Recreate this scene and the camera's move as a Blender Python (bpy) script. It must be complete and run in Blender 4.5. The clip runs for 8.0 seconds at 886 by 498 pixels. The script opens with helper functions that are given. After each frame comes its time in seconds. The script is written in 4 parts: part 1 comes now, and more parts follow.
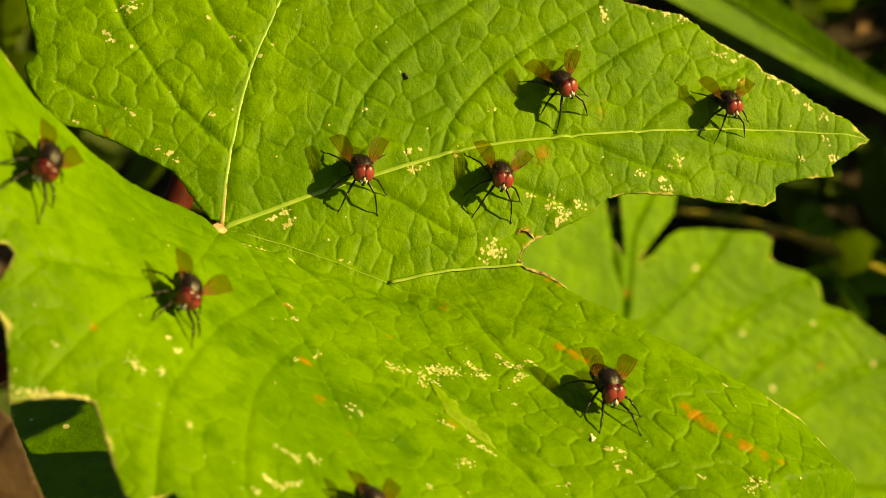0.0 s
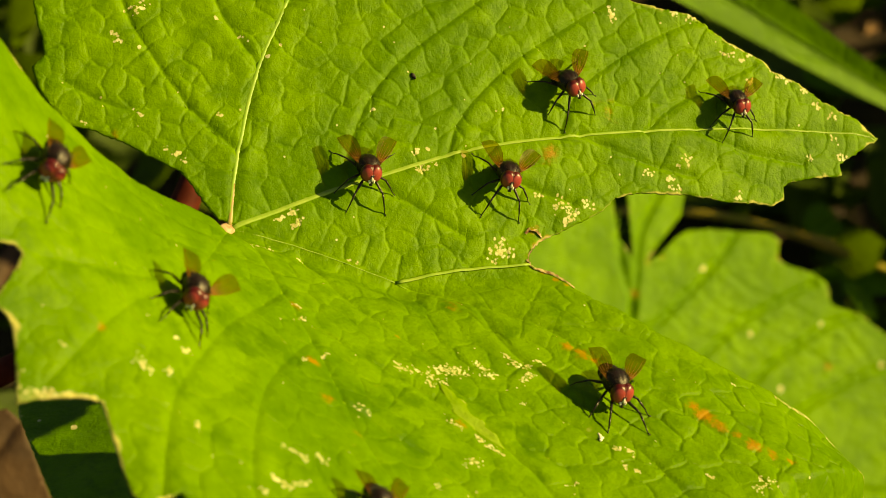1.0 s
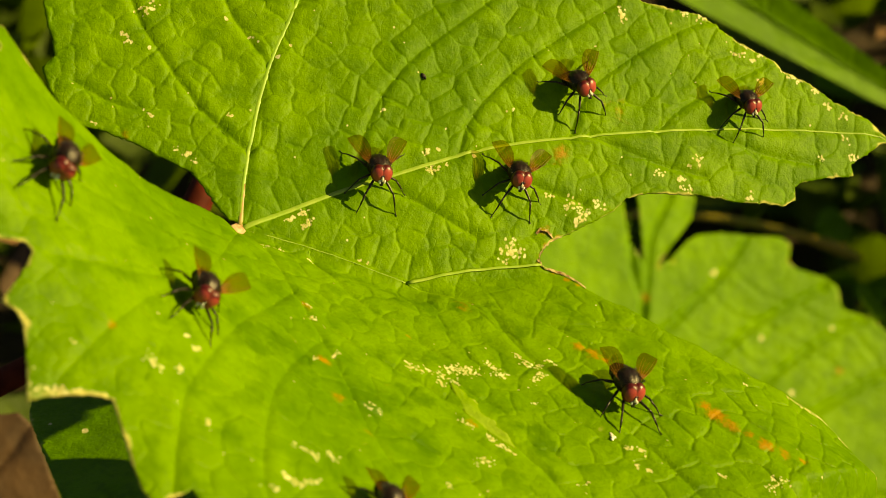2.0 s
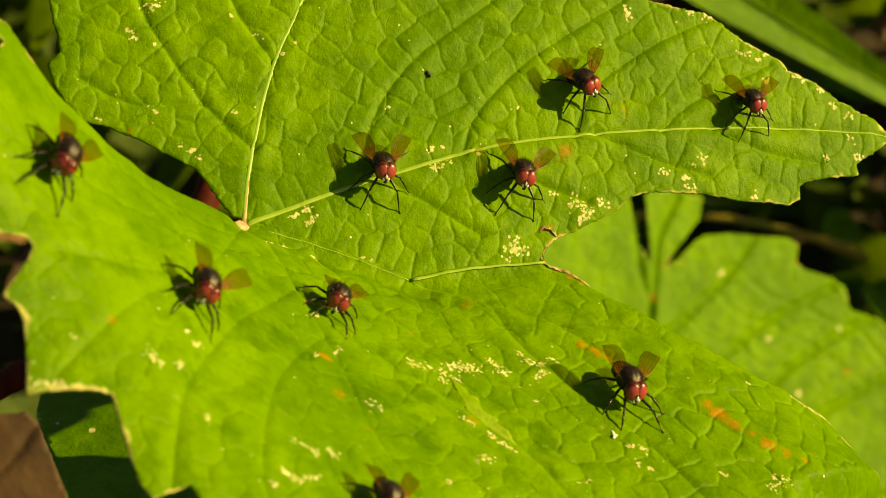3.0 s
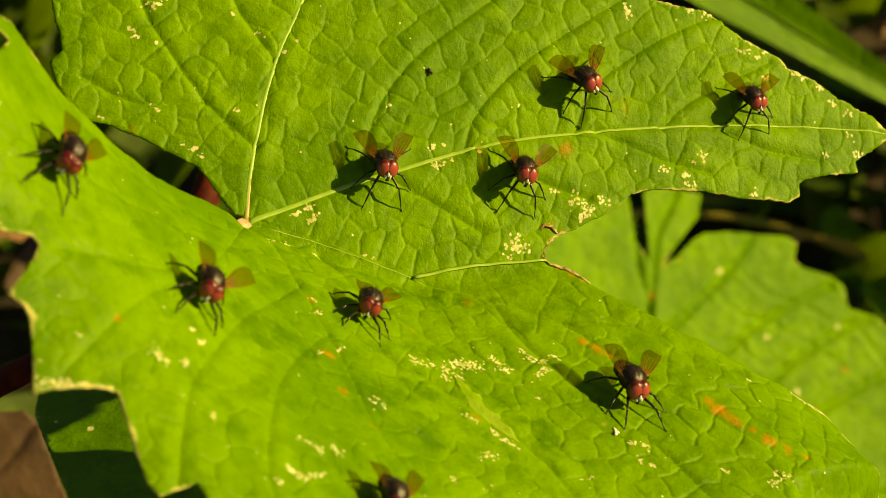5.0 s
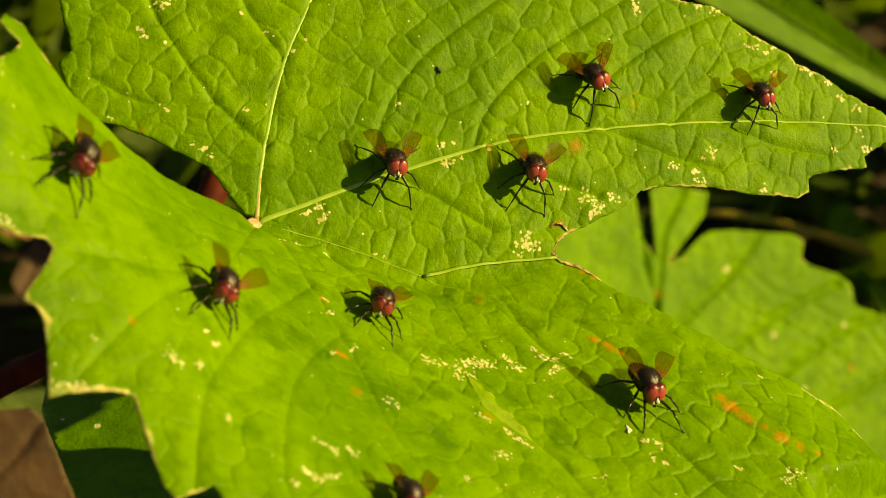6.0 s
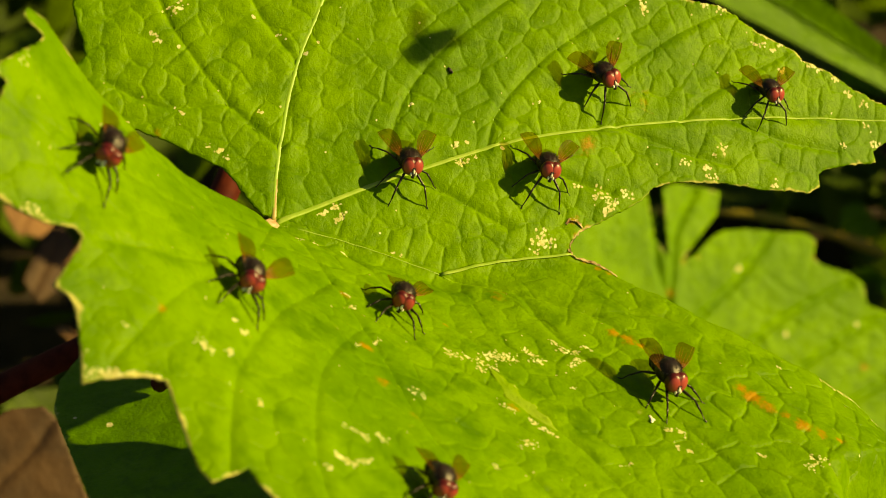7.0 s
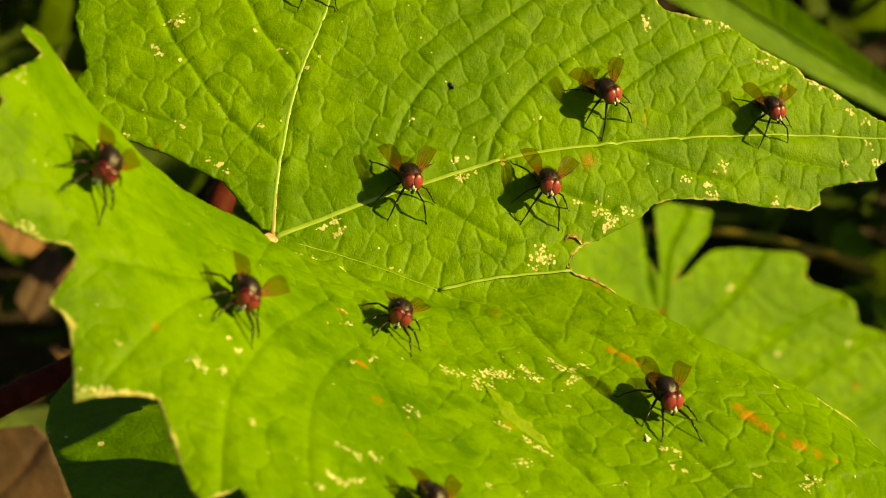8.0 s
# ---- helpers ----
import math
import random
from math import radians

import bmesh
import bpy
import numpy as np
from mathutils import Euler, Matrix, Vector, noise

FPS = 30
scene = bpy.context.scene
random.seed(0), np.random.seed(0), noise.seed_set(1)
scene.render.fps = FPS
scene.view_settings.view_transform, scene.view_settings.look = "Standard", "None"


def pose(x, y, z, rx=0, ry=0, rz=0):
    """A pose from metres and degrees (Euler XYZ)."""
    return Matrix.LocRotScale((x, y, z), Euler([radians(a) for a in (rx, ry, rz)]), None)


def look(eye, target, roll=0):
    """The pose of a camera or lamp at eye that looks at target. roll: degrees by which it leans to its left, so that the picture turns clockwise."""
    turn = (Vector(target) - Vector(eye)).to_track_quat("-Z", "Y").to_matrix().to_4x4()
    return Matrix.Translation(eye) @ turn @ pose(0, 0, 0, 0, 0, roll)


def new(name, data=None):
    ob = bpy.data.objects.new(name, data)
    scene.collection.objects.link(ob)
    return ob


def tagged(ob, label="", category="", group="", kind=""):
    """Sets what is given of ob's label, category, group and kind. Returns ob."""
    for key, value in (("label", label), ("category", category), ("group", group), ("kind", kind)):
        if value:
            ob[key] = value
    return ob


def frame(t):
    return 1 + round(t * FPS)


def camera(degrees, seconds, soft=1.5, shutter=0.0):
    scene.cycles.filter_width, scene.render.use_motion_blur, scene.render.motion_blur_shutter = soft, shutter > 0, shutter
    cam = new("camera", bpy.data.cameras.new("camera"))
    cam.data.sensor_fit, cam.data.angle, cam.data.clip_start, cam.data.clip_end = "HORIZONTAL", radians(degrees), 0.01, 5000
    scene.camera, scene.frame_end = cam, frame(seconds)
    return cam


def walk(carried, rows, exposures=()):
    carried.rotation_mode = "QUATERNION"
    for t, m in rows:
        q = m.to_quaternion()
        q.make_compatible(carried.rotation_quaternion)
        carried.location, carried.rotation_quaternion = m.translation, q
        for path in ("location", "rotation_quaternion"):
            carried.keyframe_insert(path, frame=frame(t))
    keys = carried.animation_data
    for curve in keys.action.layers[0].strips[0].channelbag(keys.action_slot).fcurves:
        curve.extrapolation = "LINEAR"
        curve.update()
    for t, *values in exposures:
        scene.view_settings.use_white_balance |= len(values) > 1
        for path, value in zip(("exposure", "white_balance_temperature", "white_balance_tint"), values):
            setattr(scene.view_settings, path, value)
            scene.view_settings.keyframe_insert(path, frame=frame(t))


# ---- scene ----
from mathutils.geometry import delaunay_2d_cdt
from mathutils.kdtree import KDTree

cam = camera(22, 8.0, soft=0.75, shutter=0.4)
EYE = (0.0, -0.23, 0.60)
TURNS = [(0.0, 50.0, 0.0, 0.0), (0.5, 49.999, 0.102, -0.001), (1.0, 50.022, 0.142, 0.131), (1.5, 50.118, 0.242, 0.237),
         (3.0, 50.12, 0.353, 0.546), (3.5, 50.107, 0.41, 0.553), (4.0, 50.051, 0.294, 0.505), (4.5, 50.097, 0.296, 0.481),
         (6.0, 50.021, 0.418, 0.659), (6.5, 50.419, 0.249, 0.708), (7.0, 50.001, 0.58, 0.92), (7.5, 50.401, 0.037, 0.35),
         (8.0, 50.478, 0.419, 0.787)]
walk(cam, [(t, pose(*EYE, rx, ry, rz)) for t, rx, ry, rz in TURNS])
cam.data.dof.use_dof = True
cam.data.dof.focus_distance = 0.318
cam.data.dof.aperture_fstop = 40.0

# the vine leaf rocks a little in the breeze: seconds, place of the leaf's base, turn
SWAY = [(0.0, -0.02954, 0.00509, 0.40659, 16.824, 22.517, 29.271), (0.5, -0.02931, 0.00491, 0.40674, 16.973, 22.548, 29.35),
        (1.0, -0.0295, 0.00508, 0.40671, 16.745, 22.465, 29.262), (1.5, -0.02945, 0.00491, 0.40741, 16.422, 22.495, 29.267),
        (3.0, -0.03004, 0.00571, 0.40732, 16.435, 22.422, 28.9), (3.5, -0.03034, 0.00682, 0.40665, 16.328, 22.297, 28.611),
        (4.0, -0.02968, 0.00645, 0.40655, 16.541, 22.532, 28.909), (4.5, -0.02962, 0.00645, 0.40686, 16.501, 22.579, 28.935),
        (6.0, -0.02908, 0.00573, 0.40702, 16.691, 22.295, 29.698), (6.2, -0.02792, 0.00619, 0.40801, 16.842, 23.339, 29.411), (6.5, -0.02643, 0.005, 0.41035, 14.152, 22.693, 30.975),
        (7.0, -0.02843, 0.00578, 0.40665, 14.971, 22.831, 30.667), (7.5, -0.02372, 0.00157, 0.41111, 15.34, 23.758, 32.162),
        (7.8, -0.02613, 0.00491, 0.40769, 15.440, 21.933, 29.914), (8.0, -0.02753, 0.00677, 0.40668, 15.598, 22.484, 30.003)]
LEAF_ROWS = [(t, pose(*row)) for t, *row in SWAY]
LEAF_AT = LEAF_ROWS[0][1]

# ---- light ----
SUN_WAY = Vector((0.8964, 0.0255, 0.4425)).normalized()
elevation, azimuth = math.asin(SUN_WAY.z), math.atan2(SUN_WAY.x, SUN_WAY.y)
world = bpy.data.worlds.new("sky")
scene.world = world
world.use_nodes = True
sky = world.node_tree.nodes.new("ShaderNodeTexSky")
sky.sky_type, sky.sun_disc = "NISHITA", False
sky.sun_elevation, sky.sun_rotation = elevation, azimuth
background = world.node_tree.nodes["Background"]
background.inputs["Strength"].default_value = 0.035
world.node_tree.links.new(sky.outputs[0], background.inputs["Color"])
sun = new("sun", bpy.data.lights.new("sun", "SUN"))
sun.data.energy, sun.data.angle, sun.data.color = 5.0, radians(0.5), (1.0, 0.84, 0.38)
sun.matrix_world = look(SUN_WAY * 3, (0, 0, 0))
scene.view_settings.exposure = 0.79
scene.view_settings.use_white_balance = True
scene.view_settings.white_balance_temperature, scene.view_settings.white_balance_tint = 9300, 5

# ---- materials ----
MM = 0.001


class Nodes:
    """A small writer of node materials."""

    def __init__(self, name):
        self.mat = bpy.data.materials.new(name)
        self.mat.use_nodes = True
        self.tree = self.mat.node_tree
        self.bsdf = self.tree.nodes["Principled BSDF"]
        self.out = self.tree.nodes["Material Output"]

    def add(self, kind, **inputs):
        node = self.tree.nodes.new(kind)
        for key, value in inputs.items():
            self.put(node, key.replace("_", " "), value)
        return node

    def put(self, node, key, value):
        socket = node.inputs[int(key[1:])] if key[0] == "i" and key[1:].isdigit() else node.inputs[key]
        if isinstance(value, bpy.types.NodeSocket):
            self.tree.links.new(value, socket)
        else:
            socket.default_value = value

    def ramp(self, value, stops):
        node = self.add("ShaderNodeValToRGB", Fac=value)
        ramp = node.color_ramp
        while len(ramp.elements) < len(stops):
            ramp.elements.new(0.5)
        for element, (at, colour) in zip(ramp.elements, stops):
            element.position = at
            element.color = (*colour, 1) if len(colour) == 3 else colour
        return node.outputs[0]

    def noise(self, where, scale, detail=4.0, rough=0.55):
        node = self.add("ShaderNodeTexNoise", Vector=where, Scale=scale, Detail=detail, Roughness=rough)
        return node.outputs[0]

    def mix(self, fac, a, b, way="MIX"):
        node = self.tree.nodes.new("ShaderNodeMix")
        node.data_type, node.blend_type = "RGBA", way
        self.put(node, "i0", fac), self.put(node, "i6", a), self.put(node, "i7", b)
        return node.outputs[2]

    def math(self, way, a, b=0.0, c=0.0):
        node = self.tree.nodes.new("ShaderNodeMath")
        node.operation = way
        for n, value in enumerate((a, b, c)):
            self.put(node, f"i{n}", value)
        return node.outputs[0]

    def step(self, value, low, high):
        node = self.add("ShaderNodeMapRange", Value=value)
        node.inputs[1].default_value, node.inputs[2].default_value = low, high
        node.interpolation_type = "SMOOTHSTEP"
        return node.outputs[0]

    def place(self):
        return self.add("ShaderNodeTexCoord").outputs["Object"]

    def attribute(self, name):
        node = self.tree.nodes.new("ShaderNodeAttribute")
        node.attribute_name = name
        return node.outputs["Fac"]

    def bump(self, height, strength, distance, under=None):
        node = self.add("ShaderNodeBump", Height=height, Strength=strength, Distance=distance)
        if under:
            self.put(node, "Normal", under)
        return node.outputs[0]

    def set(self, **inputs):
        for key, value in inputs.items():
            self.put(self.bsdf, key.replace("_", " "), value)
        return self


def rgb(r, g, b):
    return (r, g, b, 1)


def leaf_material(name, young, old, cell, clear=0.3, stains=True, relief=1.0):
    """A living leaf: cells between fine veins, blotches, rust and bleached flecks, and light that comes through."""
    m = Nodes(name)
    where = m.place()
    warp = m.add("ShaderNodeVectorMath", i0=m.add("ShaderNodeTexNoise", Vector=where, Scale=0.55 / cell, Detail=2).outputs["Color"], i1=(0.5, 0.5, 0.5))
    warp.operation = "SUBTRACT"
    bend = m.add("ShaderNodeVectorMath", i0=warp.outputs[0])
    bend.operation = "MULTIPLY_ADD"
    bend.inputs[1].default_value = (cell * 0.6,) * 3
    m.put(bend, "i2", where)

    def cells(size, squeeze):
        turned = m.add("ShaderNodeMapping", Vector=bend.outputs[0], Rotation=(0, 0, 0.5), Scale=(1, squeeze, 0))
        node = m.add("ShaderNodeTexVoronoi", Vector=turned.outputs[0], Scale=1 / size)
        node.voronoi_dimensions, node.feature = "2D", "DISTANCE_TO_EDGE"
        return node.outputs["Distance"]

    wide, mid, fine = cells(cell, 1.4), cells(cell * 0.52, 0.8), cells(cell * 0.2, 1.1)
    blotch = m.noise(where, 45, 3)
    grain = m.noise(where, 1400, 3, 0.6)
    colour = m.mix(m.step(blotch, 0.38, 0.62), rgb(*old), rgb(*young))
    colour = m.mix(m.math("MULTIPLY", m.step(m.noise(where, 260, 5, 0.65), 0.42, 0.68), 0.75), colour, rgb(old[0] * 0.68, old[1] * 0.76, old[2] * 0.8))
    colour = m.mix(m.math("MULTIPLY", m.step(grain, 0.42, 0.72), 0.22), colour, rgb(young[0] * 1.35, young[1] * 1.25, young[2] * 2))
    colour = m.mix(m.math("MULTIPLY", m.step(m.noise(where, 3200, 2, 0.6), 0.5, 0.72), 0.30), colour, rgb(old[0] * 0.6, old[1] * 0.66, old[2] * 0.7))
    line = m.math("SUBTRACT", 1.0, m.step(wide, 0.0, 0.03))
    colour = m.mix(m.math("MULTIPLY", line, 0.18 * relief), colour, rgb(young[0] * 1.45, young[1] * 1.25, young[2] * 1.6))
    hair = m.math("SUBTRACT", 1.0, m.step(fine, 0.0, 0.09))
    colour = m.mix(m.math("MULTIPLY", hair, 0.12), colour, rgb(young[0] * 1.4, young[1] * 1.2, young[2] * 1.5))
    rough = 0.46
    if stains:
        speckle = m.noise(where, 900, 3, 0.65)
        aged = m.math("ADD", m.attribute("aged"), m.math("MULTIPLY", m.math("SUBTRACT", m.noise(where, 420, 4, 0.6), 0.5), 2.2))
        colour = m.mix(m.math("MULTIPLY", m.step(aged, 0.5, 1.0), 0.6), colour, rgb(old[0] * 0.50, old[1] * 0.62, old[2]))
        rusty = m.math("ADD", m.attribute("rust"), m.math("MULTIPLY", m.math("SUBTRACT", m.noise(where, 900, 4, 0.65), 0.5), 1.7))
        colour = m.mix(m.math("MULTIPLY", m.step(rusty, 0.3, 1.05), 0.85), colour, m.mix(speckle, rgb(0.42, 0.15, 0.010), rgb(0.50, 0.27, 0.02)))
        bleached = m.math("ADD", m.attribute("bleach"), m.math("MULTIPLY", m.math("SUBTRACT", m.noise(where, 2400, 3, 0.6), 0.5), 0.5))
        colour = m.mix(m.math("MULTIPLY", m.step(bleached, 0.34, 0.52), 0.92), colour, m.mix(m.step(speckle, 0.35, 0.65), rgb(0.60, 0.56, 0.22), rgb(0.86, 0.82, 0.50)))
        # pale rim: bleached margin, plus light the thick edge catches, put into the colour
        rim = m.math("ADD", m.attribute("rim"), m.math("MULTIPLY", m.math("SUBTRACT", m.noise(where, 330, 3), 0.5), 2.4))
        colour = m.mix(m.math("MULTIPLY", m.step(rim, 0.5, 1.0), 0.85), colour, rgb(0.64, 0.60, 0.20))
    worn = m.step(m.noise(where, 0.5 / cell, 2), 0.36, 0.62)
    deep = m.math("MULTIPLY", m.math("SUBTRACT", m.step(wide, 0.0, 0.06), 1.0), m.math("MULTIPLY_ADD", worn, 0.75, 0.25))
    swell = m.math("MULTIPLY", m.step(wide, 0.0, 0.5), 0.55)
    small = m.math("MULTIPLY", m.math("SUBTRACT", m.step(mid, 0.0, 0.09), 1.0), m.math("MULTIPLY", worn, 0.35))
    height = m.math("ADD", m.math("ADD", deep, swell), m.math("ADD", small, m.math("MULTIPLY", m.step(fine, 0.0, 0.30), 0.35)))
    normal = m.bump(height, 0.8, cell * 0.024 * relief)
    normal = m.bump(m.noise(where, 700, 4, 0.7), 0.7, 0.00022, normal)
    normal = m.bump(grain, 0.5, 0.00009, normal)
    m.set(Base_Color=colour, Roughness=m.math("ADD", rough, m.math("MULTIPLY", grain, 0.16)), Normal=normal)
    m.set(Specular_IOR_Level=0.16)
    lit = m.add("ShaderNodeBsdfTranslucent", Color=m.mix(0.65, colour, rgb(0.28, 0.5, 0.006)), Normal=normal)
    both = m.add("ShaderNodeMixShader", i0=clear, i1=m.bsdf.outputs[0], i2=lit.outputs[0])
    m.put(m.out, "Surface", both.outputs[0])
    return m.mat


def plain_material(name, a, b, scale, rough=0.5, bump=0.0, spec=0.4, metal=0.0):
    m = Nodes(name)
    where = m.place()
    n = m.noise(where, scale)
    m.set(Base_Color=m.mix(m.step(n, 0.3, 0.7), rgb(*a), rgb(*b)), Roughness=rough, Specular_IOR_Level=spec, Metallic=metal)
    if bump:
        m.set(Normal=m.bump(m.noise(where, scale * 4), 0.6, bump))
    return m.mat


def eye_material():
    """A compound eye: dark maroon; brick red, a dusty sheen put into the colour, on the facets that look ahead."""
    m = Nodes("fly_eye_maroon")
    facets = m.add("ShaderNodeTexVoronoi", Vector=m.place(), Scale=9000.0)
    # the facets' sheen is coloured in: paler red towards the front
    pale_sheen = m.math("MULTIPLY", m.step(m.attribute("disc"), 0.25, 0.75), m.math("MULTIPLY_ADD", m.noise(m.place(), 1500, 3), 0.5, 0.6))
    m.set(Base_Color=m.mix(pale_sheen, rgb(0.075, 0.005, 0.005), rgb(0.34, 0.050, 0.048)), Roughness=0.34, Specular_IOR_Level=0.45)
    m.set(Normal=m.bump(facets.outputs["Distance"], 0.35, 0.00003))
    return m.mat


def wing_material():
    """A clear wing, smoky amber towards its root."""
    m = Nodes("wing_membrane")
    root = m.attribute("root")
    tint = m.mix(root, rgb(0.80, 0.72, 0.42), rgb(0.86, 0.44, 0.05))
    clear = m.add("ShaderNodeBsdfTransparent", Color=tint)
    m.set(Base_Color=m.mix(root, rgb(0.20, 0.15, 0.02), rgb(0.55, 0.24, 0.012)), Roughness=0.3, Specular_IOR_Level=0.35)
    m.set(Normal=m.bump(m.noise(m.place(), 2600, 2), 0.4, 0.00005))
    glow = m.add("ShaderNodeBsdfTranslucent", Color=m.mix(root, rgb(0.40, 0.30, 0.03), rgb(0.90, 0.40, 0.015)))
    film = m.add("ShaderNodeMixShader", i0=0.65, i1=m.bsdf.outputs[0], i2=glow.outputs[0])
    both = m.add("ShaderNodeMixShader", i0=m.math("MULTIPLY_ADD", root, 0.60, 0.09), i1=clear.outputs[0], i2=film.outputs[0])
    m.put(m.out, "Surface", both.outputs[0])
    return m.mat


VINE = leaf_material("vine_leaf_green", (0.156, 0.322, 0.003), (0.097, 0.232, 0.003), 0.0018, relief=0.5)
VINE_FAR = leaf_material("far_leaf_green", (0.165, 0.36, 0.003), (0.10, 0.25, 0.003), 0.005, stains=True)
VINE_LOW = leaf_material("low_leaf_green", (0.13, 0.30, 0.004), (0.09, 0.23, 0.004), 0.006, relief=0.15)
GRASS = leaf_material("grass_blade_green", (0.13, 0.30, 0.004), (0.09, 0.22, 0.004), 0.012, stains=False)
FLAP = leaf_material("flap_pale_green", (0.25, 0.40, 0.035), (0.19, 0.36, 0.01), 0.003, relief=0.3)
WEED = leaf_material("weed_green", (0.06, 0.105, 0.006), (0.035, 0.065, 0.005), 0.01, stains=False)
VEIN = plain_material("vein_pale_green", (0.20, 0.35, 0.035), (0.28, 0.41, 0.065), 500, 0.45, 0.00005)
VEIN_RED = plain_material("vein_base_pink", (0.25, 0.27, 0.06), (0.36, 0.20, 0.09), 450, 0.45, 0.00005)
HUB = plain_material("vein_hub_pale", (0.38, 0.20, 0.10), (0.58, 0.42, 0.27), 1500, 0.5, 0.00012)
VEIN_MID = plain_material("midrib_green", (0.14, 0.30, 0.015), (0.21, 0.36, 0.035), 500, 0.45, 0.00006)
VEIN_FINE = plain_material("vein_green", (0.13, 0.28, 0.005), (0.17, 0.32, 0.008), 500, 0.5, 0.00005)
CANE = plain_material("red_cane", (0.05, 0.008, 0.005), (0.095, 0.017, 0.009), 300, 0.7, 0.0001, 0.08)
STRAW = plain_material("dry_stalk", (0.26, 0.31, 0.02), (0.42, 0.22, 0.02), 12, 0.6, 0.0001)
DEAD = plain_material("dead_leaf_brown", (0.034, 0.016, 0.006), (0.07, 0.034, 0.013), 90, 0.75, 0.0004)
DEAD_RIM = plain_material("dead_rim_brown", (0.13, 0.055, 0.015), (0.60, 0.50, 0.24), 1000, 0.7, 0.0002)
DEAD_PALE = plain_material("dead_leaf_tan", (0.10, 0.05, 0.02), (0.18, 0.09, 0.035), 90, 0.75, 0.0003)
SOIL = plain_material("soil_brown", (0.02, 0.014, 0.008), (0.05, 0.032, 0.018), 60, 0.9, 0.003)
CHITIN = plain_material("fly_black", (0.008, 0.006, 0.005), (0.022, 0.013, 0.009), 1500, 0.5, 0.00004, 0.35)
DUSTY = plain_material("fly_thorax_dark", (0.004, 0.0025, 0.002), (0.018, 0.008, 0.005), 1400, 0.4, 0.00006, 0.32)
LEG = plain_material("fly_leg_black", (0.010, 0.008, 0.007), (0.022, 0.016, 0.012), 1500, 0.35)
EYE_RED = eye_material()
FACE = plain_material("fly_face_silver", (0.70, 0.62, 0.55), (0.90, 0.86, 0.80), 1800, 0.3, 0.00003)
FRONS = plain_material("fly_frons_red_brown", (0.09, 0.014, 0.010), (0.14, 0.03, 0.02), 1200, 0.4)
WING = wing_material()
WING_VEIN = plain_material("wing_vein_brown", (0.16, 0.07, 0.015), (0.22, 0.09, 0.02), 900, 0.5)
DUNG = plain_material("speck_black", (0.012, 0.01, 0.008), (0.04, 0.02, 0.012), 900, 0.6)

# ---- mesh helpers ----


def part(name, bm, material, parent, label="", smooth=True):
    """Link a bmesh as one mesh object under a thing or a part."""
    data = bpy.data.meshes.new(name)
    for face in bm.faces:
        face.smooth = smooth
    bm.to_mesh(data)
    bm.free()
    data.materials.append(material)
    ob = new(name, data)
    ob.parent = parent
    return tagged(ob, label)


def sheet(name, verts, faces, material, parent=None, label="", values=None, smooth=True):
    data = bpy.data.meshes.new(name)
    data.from_pydata([tuple(v) for v in verts], [], [tuple(f) for f in faces])
    for key, column in (values or {}).items():
        layer = data.attributes.new(key, "FLOAT", "POINT")
        layer.data.foreach_set("value", np.asarray(column, np.float32))
    data.polygons.foreach_set("use_smooth", [smooth] * len(data.polygons))
    data.materials.append(material)
    data.update()
    ob = new(name, data)
    ob.parent = parent
    return tagged(ob, label)


def tube(bm, points, radii, sides=8, flat=1.0):
    """A tapered tube along points, closed at both ends."""
    points = [Vector(p) for p in points]
    rings = []
    for n, p in enumerate(points):
        ahead = (points[min(n + 1, len(points) - 1)] - points[max(n - 1, 0)]).normalized()
        side = ahead.cross(Vector((0, 0, 1)))
        side = side.normalized() if side.length > 1e-4 else Vector((1, 0, 0))
        up = side.cross(ahead)
        rings.append([bm.verts.new(p + float(radii[n]) * (math.cos(a) * side + flat * math.sin(a) * up))
                      for a in (2 * math.pi * k / sides for k in range(sides))])
    for a, b in zip(rings, rings[1:]):
        for k in range(sides):
            bm.faces.new((a[k], a[(k + 1) % sides], b[(k + 1) % sides], b[k]))
    bm.faces.new(rings[0][::-1]), bm.faces.new(rings[-1])


def ball(bm, centre, size, turn=(0, 0, 0), rows=10, cols=14, shape=None):
    """An ellipsoid with half axes size; shape(x, y, z) of the unit ball may bend it."""
    m = pose(*centre, *turn)
    made = bmesh.ops.create_uvsphere(bm, u_segments=cols, v_segments=rows, radius=1)["verts"]
    for v in made:
        p = Vector(shape(*v.co)) if shape else v.co
        v.co = m @ Vector((p.x * size[0], p.y * size[1], p.z * size[2]))


def along(points, step):
    """A polyline walked in even steps."""
    points = np.asarray(points, float)
    runs = np.r_[0, np.cumsum(np.linalg.norm(np.diff(points, axis=0), axis=1))]
    count = max(2, int(round(runs[-1] / step)) + 1)
    at = np.linspace(0, runs[-1], count)
    return np.stack([np.interp(at, runs, column) for column in points.T], 1)


def smooth_line(points, step):
    """A curve through points (Catmull-Rom), walked in even steps."""
    p = np.asarray(points, float)
    p = np.r_[[2 * p[0] - p[1]], p, [2 * p[-1] - p[-2]]]
    out = []
    for a, b, c, d in zip(p, p[1:], p[2:], p[3:]):
        for t in np.linspace(0, 1, 8, endpoint=False):
            out.append(0.5 * (2 * b + (c - a) * t + (2 * a - 5 * b + 4 * c - d) * t * t + (3 * b - a - 3 * c + d) * t ** 3))
    return along(out + [p[-2]], step)


